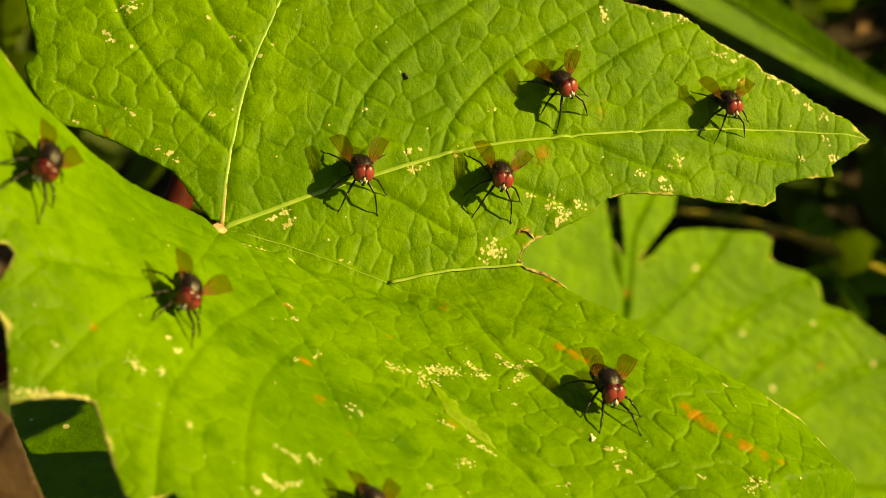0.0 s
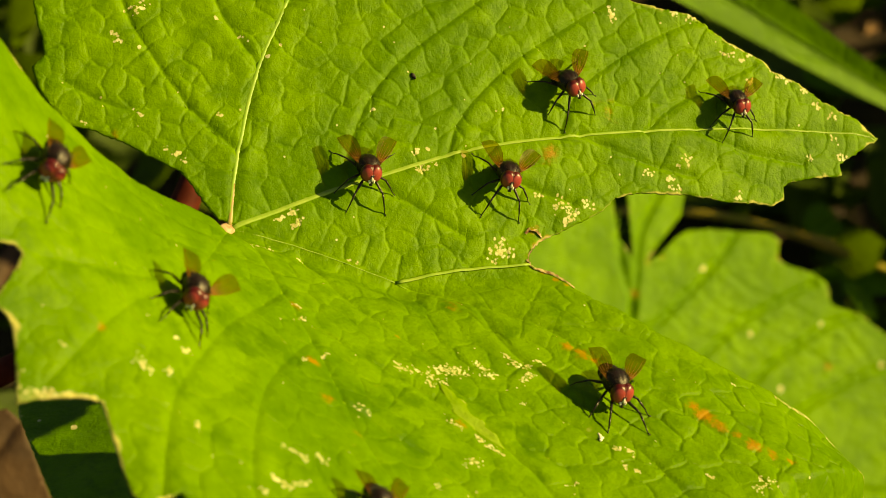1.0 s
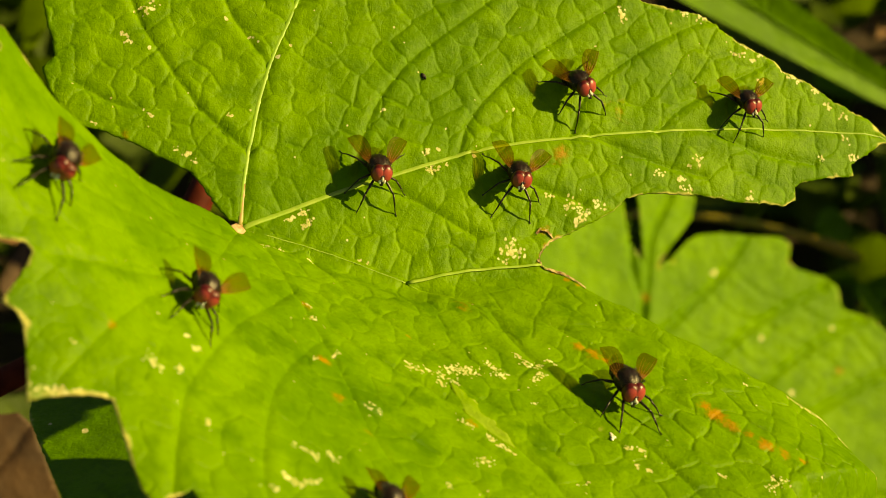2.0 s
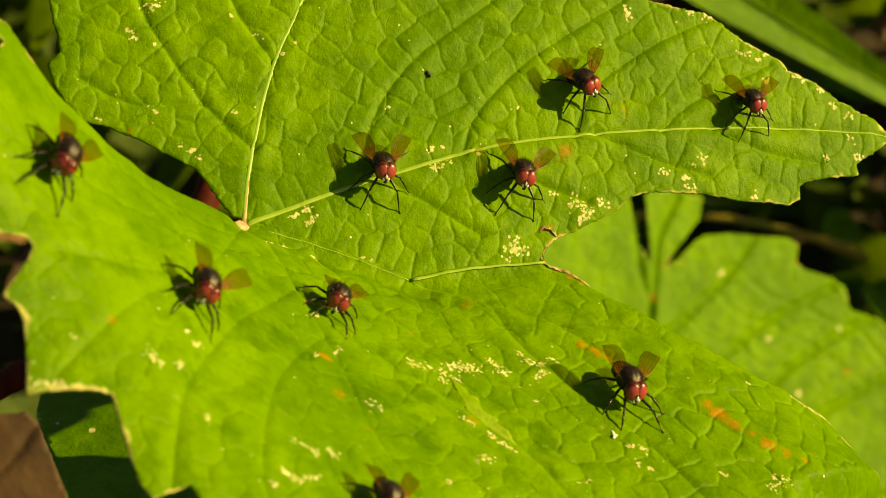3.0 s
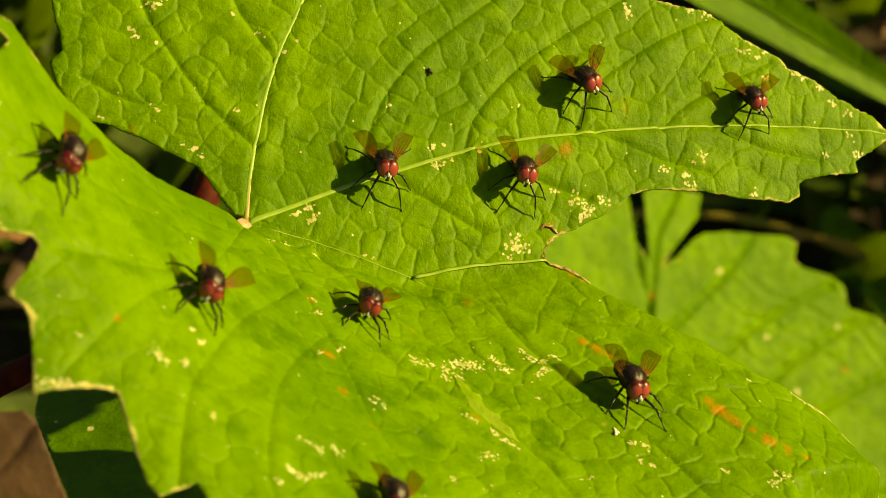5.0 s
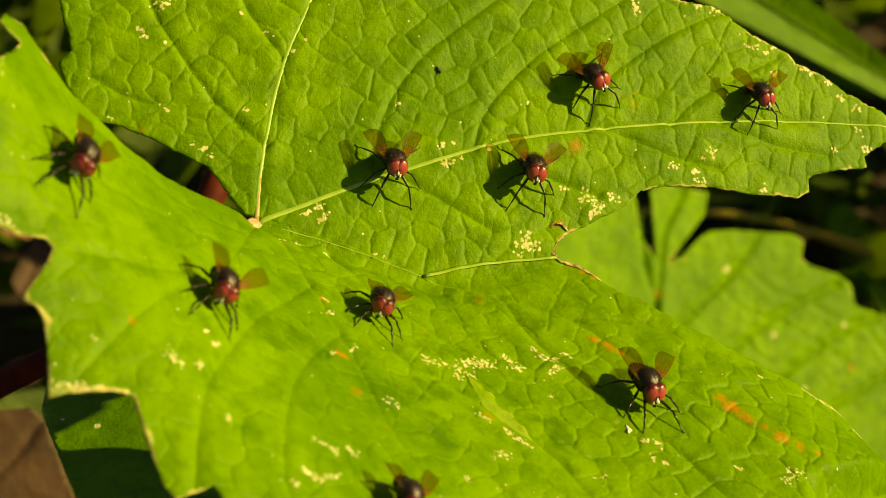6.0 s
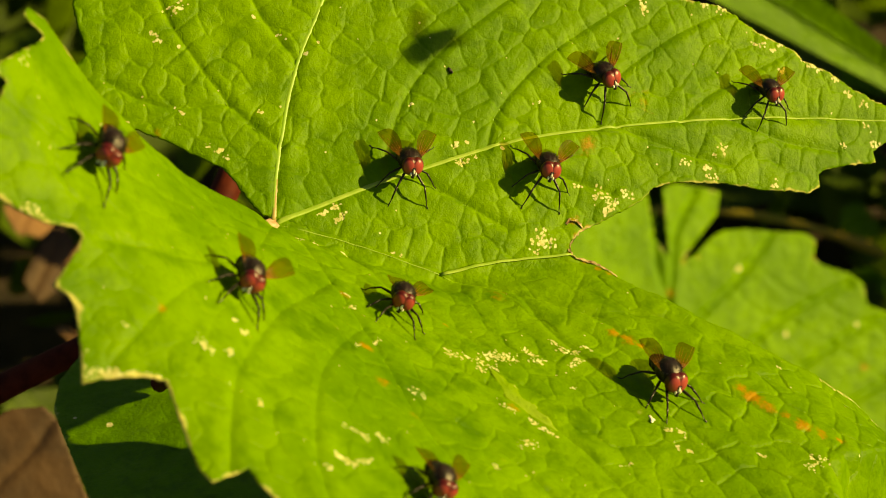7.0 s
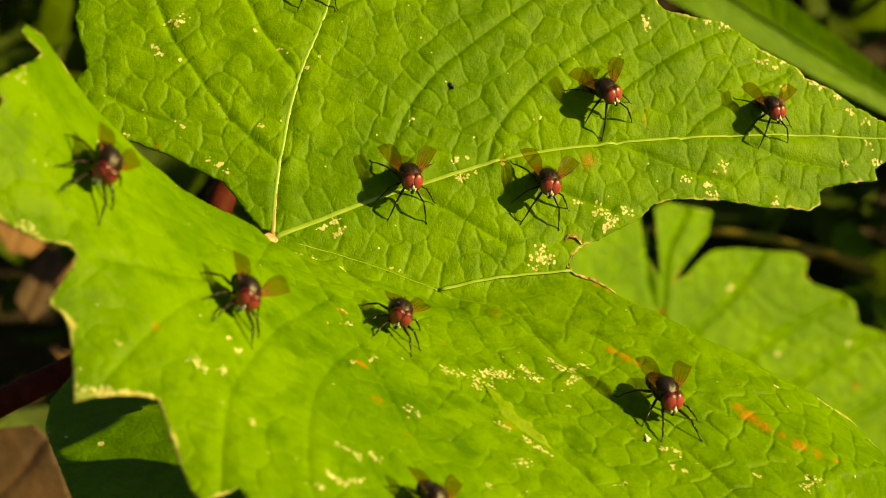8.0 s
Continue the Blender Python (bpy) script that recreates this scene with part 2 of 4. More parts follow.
def inside(points, ring):
    x, y = points.T
    hit = np.zeros(len(points), bool)
    for (x0, y0), (x1, y1) in zip(ring, np.roll(ring, -1, axis=0)):
        cross = (y0 > y) != (y1 > y)
        hit ^= cross & (x < (x1 - x0) * (y - y0) / (y1 - y0 + 1e-12) + x0)
    return hit


def gap_to(points, line):
    """The distance of points in the plane from a polyline."""
    best = np.full(len(points), 1e9)
    for a, b in zip(line, line[1:]):
        d = b - a
        t = np.clip(((points - a) @ d) / (d @ d + 1e-12), 0, 1)
        best = np.minimum(best, np.hypot(*(points - a - t[:, None] * d).T))
    return best


def blade(name, ring, height, grooves, material, parent, step=0.7, thick=0.22, rust=(), grains=(), aged=(), free=None, label="", wave=0.25, net=(), swell=0.1, pale=(0.6, 1.0)):
    """A leaf blade in millimetres: outline, form height(u, v), sunk veins, thickness; rust stains are (u, v, radius, amount), bleached grains (u, v, radius)."""
    ring = along(np.r_[ring, ring[:1]], step * 0.8)[:-1]
    rng = np.random.default_rng(5)
    ring = ring + rng.normal(0, 0.06, ring.shape)
    low, high = ring.min(0), ring.max(0)
    gu, gv = np.meshgrid(np.arange(low[0], high[0], step), np.arange(low[1], high[1], step * 0.866))
    gu = gu + (np.arange(gu.shape[0])[:, None] % 2) * step / 2
    grid = np.stack([gu.ravel(), gv.ravel()], 1)
    grid = grid[inside(grid, ring)]
    loop = np.r_[ring, ring[:1]]
    grid = grid[gap_to(grid, loop) > step * 0.45]
    grains = np.asarray(grains, float).reshape(-1, 3)
    extra = []
    if net:
        # rows of points along the furrows keep them sharp
        for line, deep in net:
            line = along(line, 0.28)
            way = np.gradient(line, axis=0)
            side = np.stack([-way[:, 1], way[:, 0]], 1) / (np.hypot(*way.T)[:, None] + 1e-9)
            extra += [line, line + 0.15 * side, line - 0.15 * side]
            if deep == 0:
                extra += [line + 0.34 * side, line - 0.34 * side]
        grid = grid[quilt(grid, net, True) > 0.36]
    for u, v, r in grains:
        fine = np.stack([c.ravel() for c in np.meshgrid(np.arange(-5, 6), np.arange(-5, 6))], 1) * 0.13
        extra.append(fine[np.hypot(*fine.T) < r + 0.14] + (u, v))
    if extra:
        extra = np.concatenate(extra)
        extra = extra[inside(extra, ring)]
        extra = extra[gap_to(extra, loop) > 0.2]
        extra = extra[np.unique((extra / 0.10).round().astype(int), axis=0, return_index=True)[1]]
        grid = np.r_[grid, extra]
    flat = [Vector(p) for p in np.r_[ring, grid].tolist()]
    from_edges = [(n, (n + 1) % len(ring)) for n in range(len(ring))]
    verts, _, faces, *_ = mathutils_cdt(flat, from_edges)
    uv = np.array([tuple(v) for v in verts])
    h = relief(uv, height, grooves, wave)
    if net:
        h = h + quilt(uv, net, swell=swell)
    edge = gap_to(uv, loop if free is None else np.asarray(free, float))
    values = {"rust": np.zeros(len(uv)), "bleach": np.zeros(len(uv)), "rim": pale[1] * np.exp(-edge / pale[0])}
    values["aged"] = np.zeros(len(uv))
    for u, v, r in aged:
        values["aged"] = np.maximum(values["aged"], np.exp(-((uv[:, 0] - u) ** 2 + (uv[:, 1] - v) ** 2) / r ** 2))
    for u, v, r, amount in rust:
        values["rust"] = np.maximum(values["rust"], amount * np.exp(-((uv[:, 0] - u) ** 2 + (uv[:, 1] - v) ** 2) / r ** 2))
    if len(grains):
        tree = KDTree(len(grains))
        for n, (u, v, r) in enumerate(grains):
            tree.insert((u, v, 0), n)
        tree.balance()
        for n, (u, v) in enumerate(uv.tolist()):
            for _, k, d in tree.find_range((u, v, 0), 1.0):
                values["bleach"][n] = max(values["bleach"][n], 1 - d / (1.7 * grains[k][2]))
    top = np.c_[uv, h] * MM
    n = len(top)
    under = np.c_[uv, h - thick] * MM
    border = {}
    for f in faces:
        for a, b in zip(f, f[1:] + f[:1]):
            border[(a, b)] = True
    rim = [(a, b) for a, b in border if (b, a) not in border]
    every = [tuple(f) for f in faces] + [tuple(n + k for k in reversed(f)) for f in faces] + [(b, a, n + a, n + b) for a, b in rim]
    return sheet(name, np.r_[top, under], every, material, parent, label, {k: np.r_[c, c] for k, c in values.items()})


def relief(uv, height, grooves, wave):
    """The height of a blade with its sunk veins and its waves."""
    h = height(uv[:, 0], uv[:, 1])
    # the two halves of the leaf meet evenly along the fold
    fade = 1 - np.exp(-((gap_to(uv, np.asarray(SEAM, float)) / 1.1) ** 2)) if height in (back_form, front_form) else 1
    for line, depth, width in grooves:
        g = gap_to(uv, smooth_line(line, 2.0))
        h = h + fade * (0.45 * depth * np.exp(-((g / (width * 3)) ** 2)) - depth * np.exp(-np.abs(g / width) ** 1.4))
    return h + wave * ripple(uv)


def quilt(uv, net, gaps=False, swell=0.1):
    """The blade swells between the small veins, which lie in fine furrows."""
    lines = [along(line, 0.10) for line, _ in net]
    deeps = np.concatenate([np.full(len(line), deep) for line, (_, deep) in zip(lines, net)])
    tree = KDTree(len(deeps))
    for n, (u, v) in enumerate(np.concatenate(lines).tolist()):
        tree.insert((u, v, 0), n)
    tree.balance()
    gap, deep = np.full(len(uv), 9.0), np.zeros(len(uv))
    for n, (u, v) in enumerate(uv.tolist()):
        _, k, gap[n] = tree.find((u, v, 0))
        deep[n] = deeps[k]
    if gaps:
        return gap
    return swell * (1 - np.exp(-((gap / 0.8) ** 1.5))) - deep * np.exp(-((gap / 0.105) ** 2))


def small_veins(big, ring, seed, size=3.4, deep=0.15):
    """The small veins between the larger ones, as the borders of cells that line up beside each larger vein; each border with its depth."""
    rng = np.random.default_rng(seed)
    ring = np.asarray(ring, float)
    lines = [smooth_line(line, 0.5) for line in big]
    seeds, cells = [], {}

    def add(p, least):
        i, j = int(p[0] // 4), int(p[1] // 4)
        if not (-75 < p[0] < 102 and -66 < p[1] < 42):
            return
        for a in (i - 1, i, i + 1):
            for b in (j - 1, j, j + 1):
                if any(math.hypot(p[0] - q[0], p[1] - q[1]) < least for q in cells.get((a, b), ())):
                    return
        cells.setdefault((i, j), []).append(p)
        seeds.append(p)

    for line in lines:
        k = rng.uniform(2, 5)
        while k < len(line) - 1:
            i = int(k)
            ahead = line[i + 1] - line[i]
            side = np.array([-ahead[1], ahead[0]]) / (np.hypot(*ahead) + 1e-9)
            reach = size * rng.uniform(0.55, 0.75)
            add(tuple(line[i] + side * reach), size * 0.55), add(tuple(line[i] - side * reach), size * 0.55)
            k += size * rng.uniform(0.75, 1.25) / 0.5
    for _ in range(26000):
        add(tuple(rng.uniform((-75, -66), (102, 42))), size * rng.uniform(0.72, 1.05))
    seeds = np.array(seeds)
    verts, _, faces, _ = mathutils_cdt([Vector(p) for p in seeds.tolist()], [], 0)
    centres, owner = [], {}
    for n, f in enumerate(faces):
        (ax, ay), (bx, by), (cx, cy) = (tuple(verts[k]) for k in f)
        d = 2 * (ax * (by - cy) + bx * (cy - ay) + cx * (ay - by)) or 1e-9
        a, b, c = ax * ax + ay * ay, bx * bx + by * by, cx * cx + cy * cy
        centres.append(((a * (by - cy) + b * (cy - ay) + c * (ay - by)) / d, (a * (cx - bx) + b * (ax - cx) + c * (bx - ax)) / d))
        for i, j in zip(f, f[1:] + f[:1]):
            owner.setdefault((min(i, j), max(i, j)), []).append(n)
    centres = np.array(centres)
    near = np.min([gap_to(centres, line) for line in lines], 0)
    # borders that run along a larger vein give way to it
    centres = centres + rng.normal(0, 0.22, centres.shape)
    kept = inside(centres, ring)
    out = [(line, 0.0) for line in lines]
    for pair in owner.values():
        if len(pair) < 2 or not (kept[pair[0]] or kept[pair[1]]):
            continue
        a, b = centres[pair[0]], centres[pair[1]]
        if np.hypot(*(b - a)) > 9 or np.hypot(*(b - a)) < 0.35 or max(near[pair[0]], near[pair[1]]) < 0.45 or rng.random() < 0.07:
            continue
        bend = (a + b) / 2 + rng.normal(0, 0.10, 2) * np.hypot(*(b - a))
        out.append((np.array([a, (a + bend) / 2 + rng.normal(0, 0.05, 2), bend, (b + bend) / 2 + rng.normal(0, 0.05, 2), b]), deep * rng.uniform(0.35, 1.3)))
    return out


def ripple(uv):
    """Gentle waves of a blade."""
    return np.array([noise.noise(Vector((u * 0.22, v * 0.22, 3.0))) + 0.5 * noise.noise(Vector((u * 0.5, v * 0.5, 7.0))) for u, v in uv])


def mathutils_cdt(flat, edges, kind=1):
    verts, e, faces, ov, oe, of = delaunay_2d_cdt(flat, edges, [], kind, 1e-6)
    return verts, e, [list(f) if (verts[f[1]] - verts[f[0]]).cross(verts[f[2]] - verts[f[0]]) > 0 else list(reversed(f)) for f in faces], ov


def vein(parent, line, height, r0, r1, material, label="", lift=0.0, grooves=()):
    """A leaf vein that stands a little out of the blade."""
    bm = bmesh.new()
    line = smooth_line(line, 1.0)
    k = np.linspace(0, 1, len(line))
    radii = (r0 + (r1 - r0) * k) * MM
    h = relief(line, height, grooves, 0.25)
    tube(bm, np.c_[line, h + lift] * MM, radii, 10, 0.42)
    return part("vein", bm, material, parent, label)


# ---- the vine leaf ----


def form(terms, degree):
    """A smooth leaf form: a polynomial of u and v in units of 50 mm."""
    powers = [(i, j) for i in range(degree + 1) for j in range(degree + 1 - i)]

    def height(u, v):
        u, v = np.asarray(u, float) / 50, np.asarray(v, float) / 50
        return sum(c * u ** i * v ** j for c, (i, j) in zip(terms, powers))
    return height


SEAM = [(0, 0), (9.5, -5.6), (20.2, -12.1), (29.5, -12.3), (39.2, -13.4)]
EDGE_LATERAL = [(39.3, -13.6), (39.0, -12.7), (40.0, -11.3), (41.2, -10.4), (43.7, -10.1), (47.3, -9.3), (51.0, -8.4), (53.4, -7.0), (56.6, -6.8), (64.3, -8.3), (72.0, -10.6), (77.9, -11.8), (79.9, -11.2), (79.9, -9.9), (80.8, -9.2), (86.6, -9.2), (90.0, -9.5), (89.9, -7.9), (93.1, -6.9), (95.3, -5.9), (97.5, -5.4), (94.1, -2.3), (88.9, 1.1), (86.9, 2.8), (85.6, 3.9), (81.4, 6.4), (80.2, 7.8), (76.5, 10.3), (72.5, 13.4), (70.6, 15.5), (65.9, 17.1), (63.4, 18.2), (60.9, 19.2)]
EDGE_TIP = [(57, 25), (52, 30), (50, 38), (54, 47), (48, 52), (44, 62), (37, 68), (29, 80), (22, 68), (12, 64), (4, 56), (-6, 52), (-10, 46), (-18, 42)]
EDGE_TERMINAL = [(-21.1, 33.2), (-21.0, 30.5), (-20.5, 28.1), (-20.5, 26.3), (-22.4, 24.9), (-22.2, 24.0), (-21.6, 21.3), (-20.0, 18.4), (-18.5, 16.5), (-15.9, 15.5), (-12.3, 13.1), (-9.9, 11.3), (-7.3, 9.2), (-5.3, 7.7), (-4.2, 5.6), (-3.1, 3.1), (-1.8, 0.8)]
EDGE_FRONT_RIGHT = [(40.6, -14.2), (42.0, -15.7), (42.8, -16.7), (44.7, -19.7), (48.0, -23.6), (51.8, -28.4), (56.9, -33.1), (61.5, -37.5), (69.0, -41.0), (75.4, -43.2), (75.7, -48.7), (76.0, -51.8), (76.3, -53.7), (76.6, -56.7)]
EDGE_FRONT = [(70, -66), (60, -72), (52, -82), (38, -84), (24, -92), (8, -86), (-8, -84), (-16, -74), (-30, -70)]
EDGE_FRONT_LEFT = [(-37.3, -58.3), (-37.7, -56.1), (-42.5, -57.3), (-43.2, -55.1), (-43.5, -49.0), (-43.5, -44.4), (-46.1, -43.6), (-50.3, -43.1), (-52.3, -43.2), (-51.5, -37.3), (-51.3, -35.0), (-52.1, -33.3), (-53.3, -32.4), (-51.0, -30.1), (-48.7, -27.1), (-49.3, -26.0), (-52.9, -25.6), (-54.7, -24.6), (-56.4, -23.5), (-59.1, -21.9)]
EDGE_BASAL = [(-58.4, -18.0), (-58.0, -16.9), (-57.3, -14.5), (-54.9, -11.0), (-56.5, -9.7), (-50.7, -5.7), (-47.0, -2.2), (-50.1, -1.1), (-48.9, 0.3), (-45.3, 1.8), (-43.5, 0.2), (-40.8, -1.6), (-38.0, -3.1), (-33.2, -3.4), (-28.5, -4.3), (-22.9, -4.2), (-16.6, -2.9), (-10.1, -1.2), (-4.5, -1.0)]
back_form = form([0.93, 19.98, 0.74, 0.04, 17.56, 1.16, -0.07, -0.78, 0.54, -0.17], 3)
front_free = form([1.44, -19.64, -10.18, -5.52, -1.77, -14.71, -2.84, 3.84, 2.63, 28.94, 24.45, 7.74, 0.97, -6.6, -8.01], 4)


def front_form(u, v):
    """The front half of the leaf, which meets the back half along the fold."""
    u, v = np.asarray(u, float), np.asarray(v, float)
    near = np.exp(-((gap_to(np.stack([u.ravel(), v.ravel()], 1), np.asarray(SEAM, float)) / 3.0) ** 2)).reshape(u.shape)
    # the front corner curls under
    past = np.maximum(0, -55.6 + (u - 58) * 0.15 - v) * np.clip((u - 50) / 8, 0, 1)
    return near * (back_form(u, v) + 0.03) + (1 - near) * front_free(u, v) - 1.6 * past * past / (past + 1.5)


MIDRIB = [(-0.5, -0.6), (2.2, 8.7), (6.8, 19.5), (12.2, 27.9), (18, 40), (24, 60), (28, 76)]
LATERAL = [(-0.5, -0.6), (12.6, 1.4), (19.0, 2.0), (26.3, 2.7), (32.1, 3.1), (40.4, 3.0), (57.4, 1.5), (75.1, -0.8), (93.7, -4.1), (97.0, -5.3)]
FOLD = [(-0.5, -0.6), (9.5, -5.6), (20.2, -12.1)]
SPUR = [(20.2, -12.1), (29.5, -12.3), (39.0, -13.4)]
BACK_SIDE = [[(2.2, 8.9), (-3.3, 16.2), (-7.6, 24.9), (-9.6, 30.5), (-12, 44)], [(6.6, 19.7), (4.1, 24.9), (2.4, 28.8), (-2, 44)],
             [(-3.3, 16.2), (-11.6, 17.4), (-18.6, 22.5)], [(15.9, 1.9), (17.6, 7.4), (20.8, 12.3), (26.5, 17.0), (33.6, 20.4), (46, 26)],
             [(30.5, 3.1), (32.9, 7.4), (38.7, 11.8), (44.3, 14.7), (51.8, 17.5), (57.4, 19.5)], [(46.7, 2.5), (50.8, 8.2), (59.6, 12.3), (67.2, 14.4), (71.0, 15.0)],
             [(60.0, 1.2), (65.1, 4.0), (75.8, 6.8), (78.8, 7.6)], [(12, 27), (18, 29), (30, 33), (44, 44)],
             [(19.0, 2.0), (25, -3), (31, -8)], [(33, 3.0), (40, -2.5), (47, -6.5)], [(50, 2.2), (58, -2.5), (66, -6)], [(68, 0), (75, -4), (84, -7)]]
FRONT_MAIN = [[(20.2, -12.1), (26.7, -17.4), (35.2, -24.1), (44.6, -32.4), (57.3, -42.9), (68, -52)], [(-1, -1.4), (-0.6, -7.1), (-2.6, -20.0), (-3.6, -31.1), (-5.4, -43.3), (-4.7, -51.5), (-3, -72)],
              [(-1, -1.2), (-19.9, -20.3), (-36.8, -32.0), (-49.6, -42.2)]]
FRONT_SIDE = [[(35.2, -24.1), (44.4, -26.6), (48.5, -29.2)], [(-2.9, -26.7), (-11.6, -33.1), (-18.6, -39.6), (-23.9, -46.8), (-28.0, -55.2), (-30, -66)],
              [(-2, -17), (-10.5, -23.1), (-18.1, -28.4), (-25.9, -35.4), (-33.3, -42.6), (-37.8, -50.9), (-39.9, -56.1)],
              [(28, -18.5), (29, -30), (36, -46), (40, -60)], [(36, -25), (42, -36), (52, -50), (58, -58)], [(-3, -22), (8, -32), (18, -46), (22, -64)],
              [(-14, -14), (-34, -16), (-50, -14)], [(-20, -20.3), (-32, -26), (-46, -27)], [(-8, -8), (-24, -8.5), (-40, -5)], [(8, -5), (9, -16), (16, -28)], [(-5, -38), (6, -50), (12, -66)]]
# bleached flecks in strips: from u, v to u, v, half width, number of grains
BACK_FLECKS = [(-8.8, 29.9, -7.2, 30.1, 0.62, 10), (-11.5, 27.3, -11.4, 27.0, 0.31, 3), (-11.4, 26.2, -10.8, 26.6, 0.38, 5), (-8.7, 24.8, -8.4, 24.8, 0.23, 3), (4.7, 23.7, 5.1, 23.7, 0.23, 2), (1.9, 26.6, 2.1, 26.6, 0.23, 2), (8.1, 20.5, 8.2, 20.3, 0.23, 2), (9.9, 21.7, 10.0, 21.6, 0.16, 1), (-9.7, 16.3, -9.4, 16.1, 0.3, 3), (0.3, 14.0, 0.5, 13.9, 0.31, 3), (-17.2, 16.6, -16.8, 16.4, 0.23, 3), (-7.3, 11.2, -6.9, 11.2, 0.23, 3), (-5.9, 10.0, -5.5, 10.4, 0.3, 5), (-5.2, 9.1, -4.8, 9.0, 0.3, 3)]
VEIN_FLECKS = [(21.0, 10.7, 21.0, 10.6, 0.23, 2), (39.1, 7.5, 39.2, 7.4, 0.24, 3), (15.7, 9.6, 15.8, 9.6, 0.16, 1), (25.4, 4.2, 26.5, 4.2, 0.39, 6), (27.3, 4.2, 27.9, 4.3, 0.24, 3), (25.4, 1.8, 26.3, 1.6, 0.47, 8), (26.6, 2.0, 27.2, 2.2, 0.39, 5), (28.1, 2.1, 28.7, 2.2, 0.39, 4), (32.2, 2.5, 32.6, 2.1, 0.32, 5), (7.4, -0.3, 8.7, -0.1, 0.46, 9), (5.4, -0.9, 6.8, -0.6, 0.3, 5), (7.1, -2.1, 9.2, -1.6, 0.46, 10), (1.4, -2.8, 2.4, -2.8, 0.38, 5), (14.2, -8.2, 14.4, -8.1, 0.23, 2), (15.3, -8.7, 15.4, -8.7, 0.23, 2)]
NOTCH_FLECKS = [(33.7, -10.7, 36.3, -10.0, 0.94, 16), (34.4, -11.3, 37.2, -11.3, 0.62, 14), (41.9, -4.6, 43.2, -4.4, 0.48, 5), (44.6, -5.8, 46.4, -7.6, 0.79, 14), (45.3, -8.8, 47.2, -7.8, 0.63, 18), (48.3, -6.5, 49.8, -7.8, 0.72, 9), (43.5, -7.2, 44.5, -6.6, 0.4, 4), (58.3, -4.5, 59.9, -5.1, 0.48, 7), (62.1, -5.5, 63.0, -5.9, 0.49, 6), (63.6, -4.5, 64.0, -4.5, 0.24, 3), (65.1, -3.6, 65.8, -3.9, 0.41, 6), (62.2, -6.8, 63.6, -7.6, 0.4, 5), (72.0, -9.9, 73.0, -9.8, 0.49, 5)]
TIP_FLECKS = [(57.5, 18.6, 58.1, 16.9, 0.49, 14), (66.9, 16.4, 68.4, 16.1, 0.41, 6), (69.5, 15.9, 70.9, 15.2, 0.5, 14), (75.4, 10.9, 77.1, 10.1, 0.42, 8), (73.4, 9.8, 76.0, 9.4, 0.33, 6), (77.8, 9.0, 79.4, 8.6, 0.42, 6), (76.3, 8.4, 77.2, 8.1, 0.33, 4), (81.1, 6.5, 84.4, 4.4, 0.42, 16), (77.0, 5.2, 78.0, 5.2, 0.33, 5), (85.9, 3.1, 86.4, 2.6, 0.34, 6), (87.5, 0.9, 88.3, 0.2, 0.42, 8), (89.5, -1.1, 90.7, -1.5, 0.34, 5), (85.0, -6.2, 85.4, -6.7, 0.33, 4), (89.7, -6.9, 91.6, -7.5, 0.42, 10), (89.4, -4.0, 90.2, -4.9, 0.42, 4)]
FRONT_FLECKS = [(9.0, -29.5, 10.4, -31.4, 0.72, 14), (11.1, -30.3, 13.9, -32.4, 0.72, 16), (14.9, -30.8, 19.8, -31.2, 0.94, 46), (14.5, -33.0, 15.5, -33.5, 0.43, 6), (21.8, -29.9, 22.9, -31.5, 0.52, 10), (21.7, -32.2, 23.8, -32.3, 0.44, 12), (27.2, -28.6, 27.4, -29.8, 0.37, 6), (27.0, -30.5, 29.6, -31.4, 0.45, 14), (30.9, -30.5, 31.6, -31.7, 0.37, 6), (26.9, -33.8, 29.1, -33.0, 0.59, 14), (24.4, -37.7, 24.9, -38.0, 0.29, 3), (12.2, -33.0, 12.7, -33.7, 0.58, 8), (-0.8, -6.2, 4.6, -4.6, 0.45, 16), (7.3, -6.5, 8.1, -6.8, 0.3, 4), (7.2, -8.1, 8.1, -8.3, 0.23, 4)]
LOW_FLECKS = [(-20.3, -48.8, -17.6, -50.2, 0.57, 14), (-15.4, -48.9, -14.6, -50.1, 0.58, 10), (-24.9, -53.7, -22.8, -54.8, 0.56, 14), (-22.8, -54.8, -19.3, -53.9, 0.43, 10), (-27.7, -56.1, -26.4, -56.0, 0.61, 4), (13.9, -43.1, 15.0, -44.2, 0.49, 8), (14.7, -44.7, 16.4, -46.3, 0.42, 10), (9.0, -47.7, 12.6, -47.2, 0.62, 10), (11.7, -40.0, 12.2, -42.1, 0.57, 8), (-3.3, -38.9, -1.7, -40.1, 0.55, 5), (2.8, -51.4, 2.6, -52.4, 0.54, 5), (-2.2, -19.9, -1.2, -20.2, 0.36, 5), (-3.7, -22.4, -1.3, -22.6, 0.35, 5), (-3.5, -30.2, -1.6, -29.0, 0.35, 6), (-7.8, -31.9, -6.8, -31.3, 0.27, 4)]
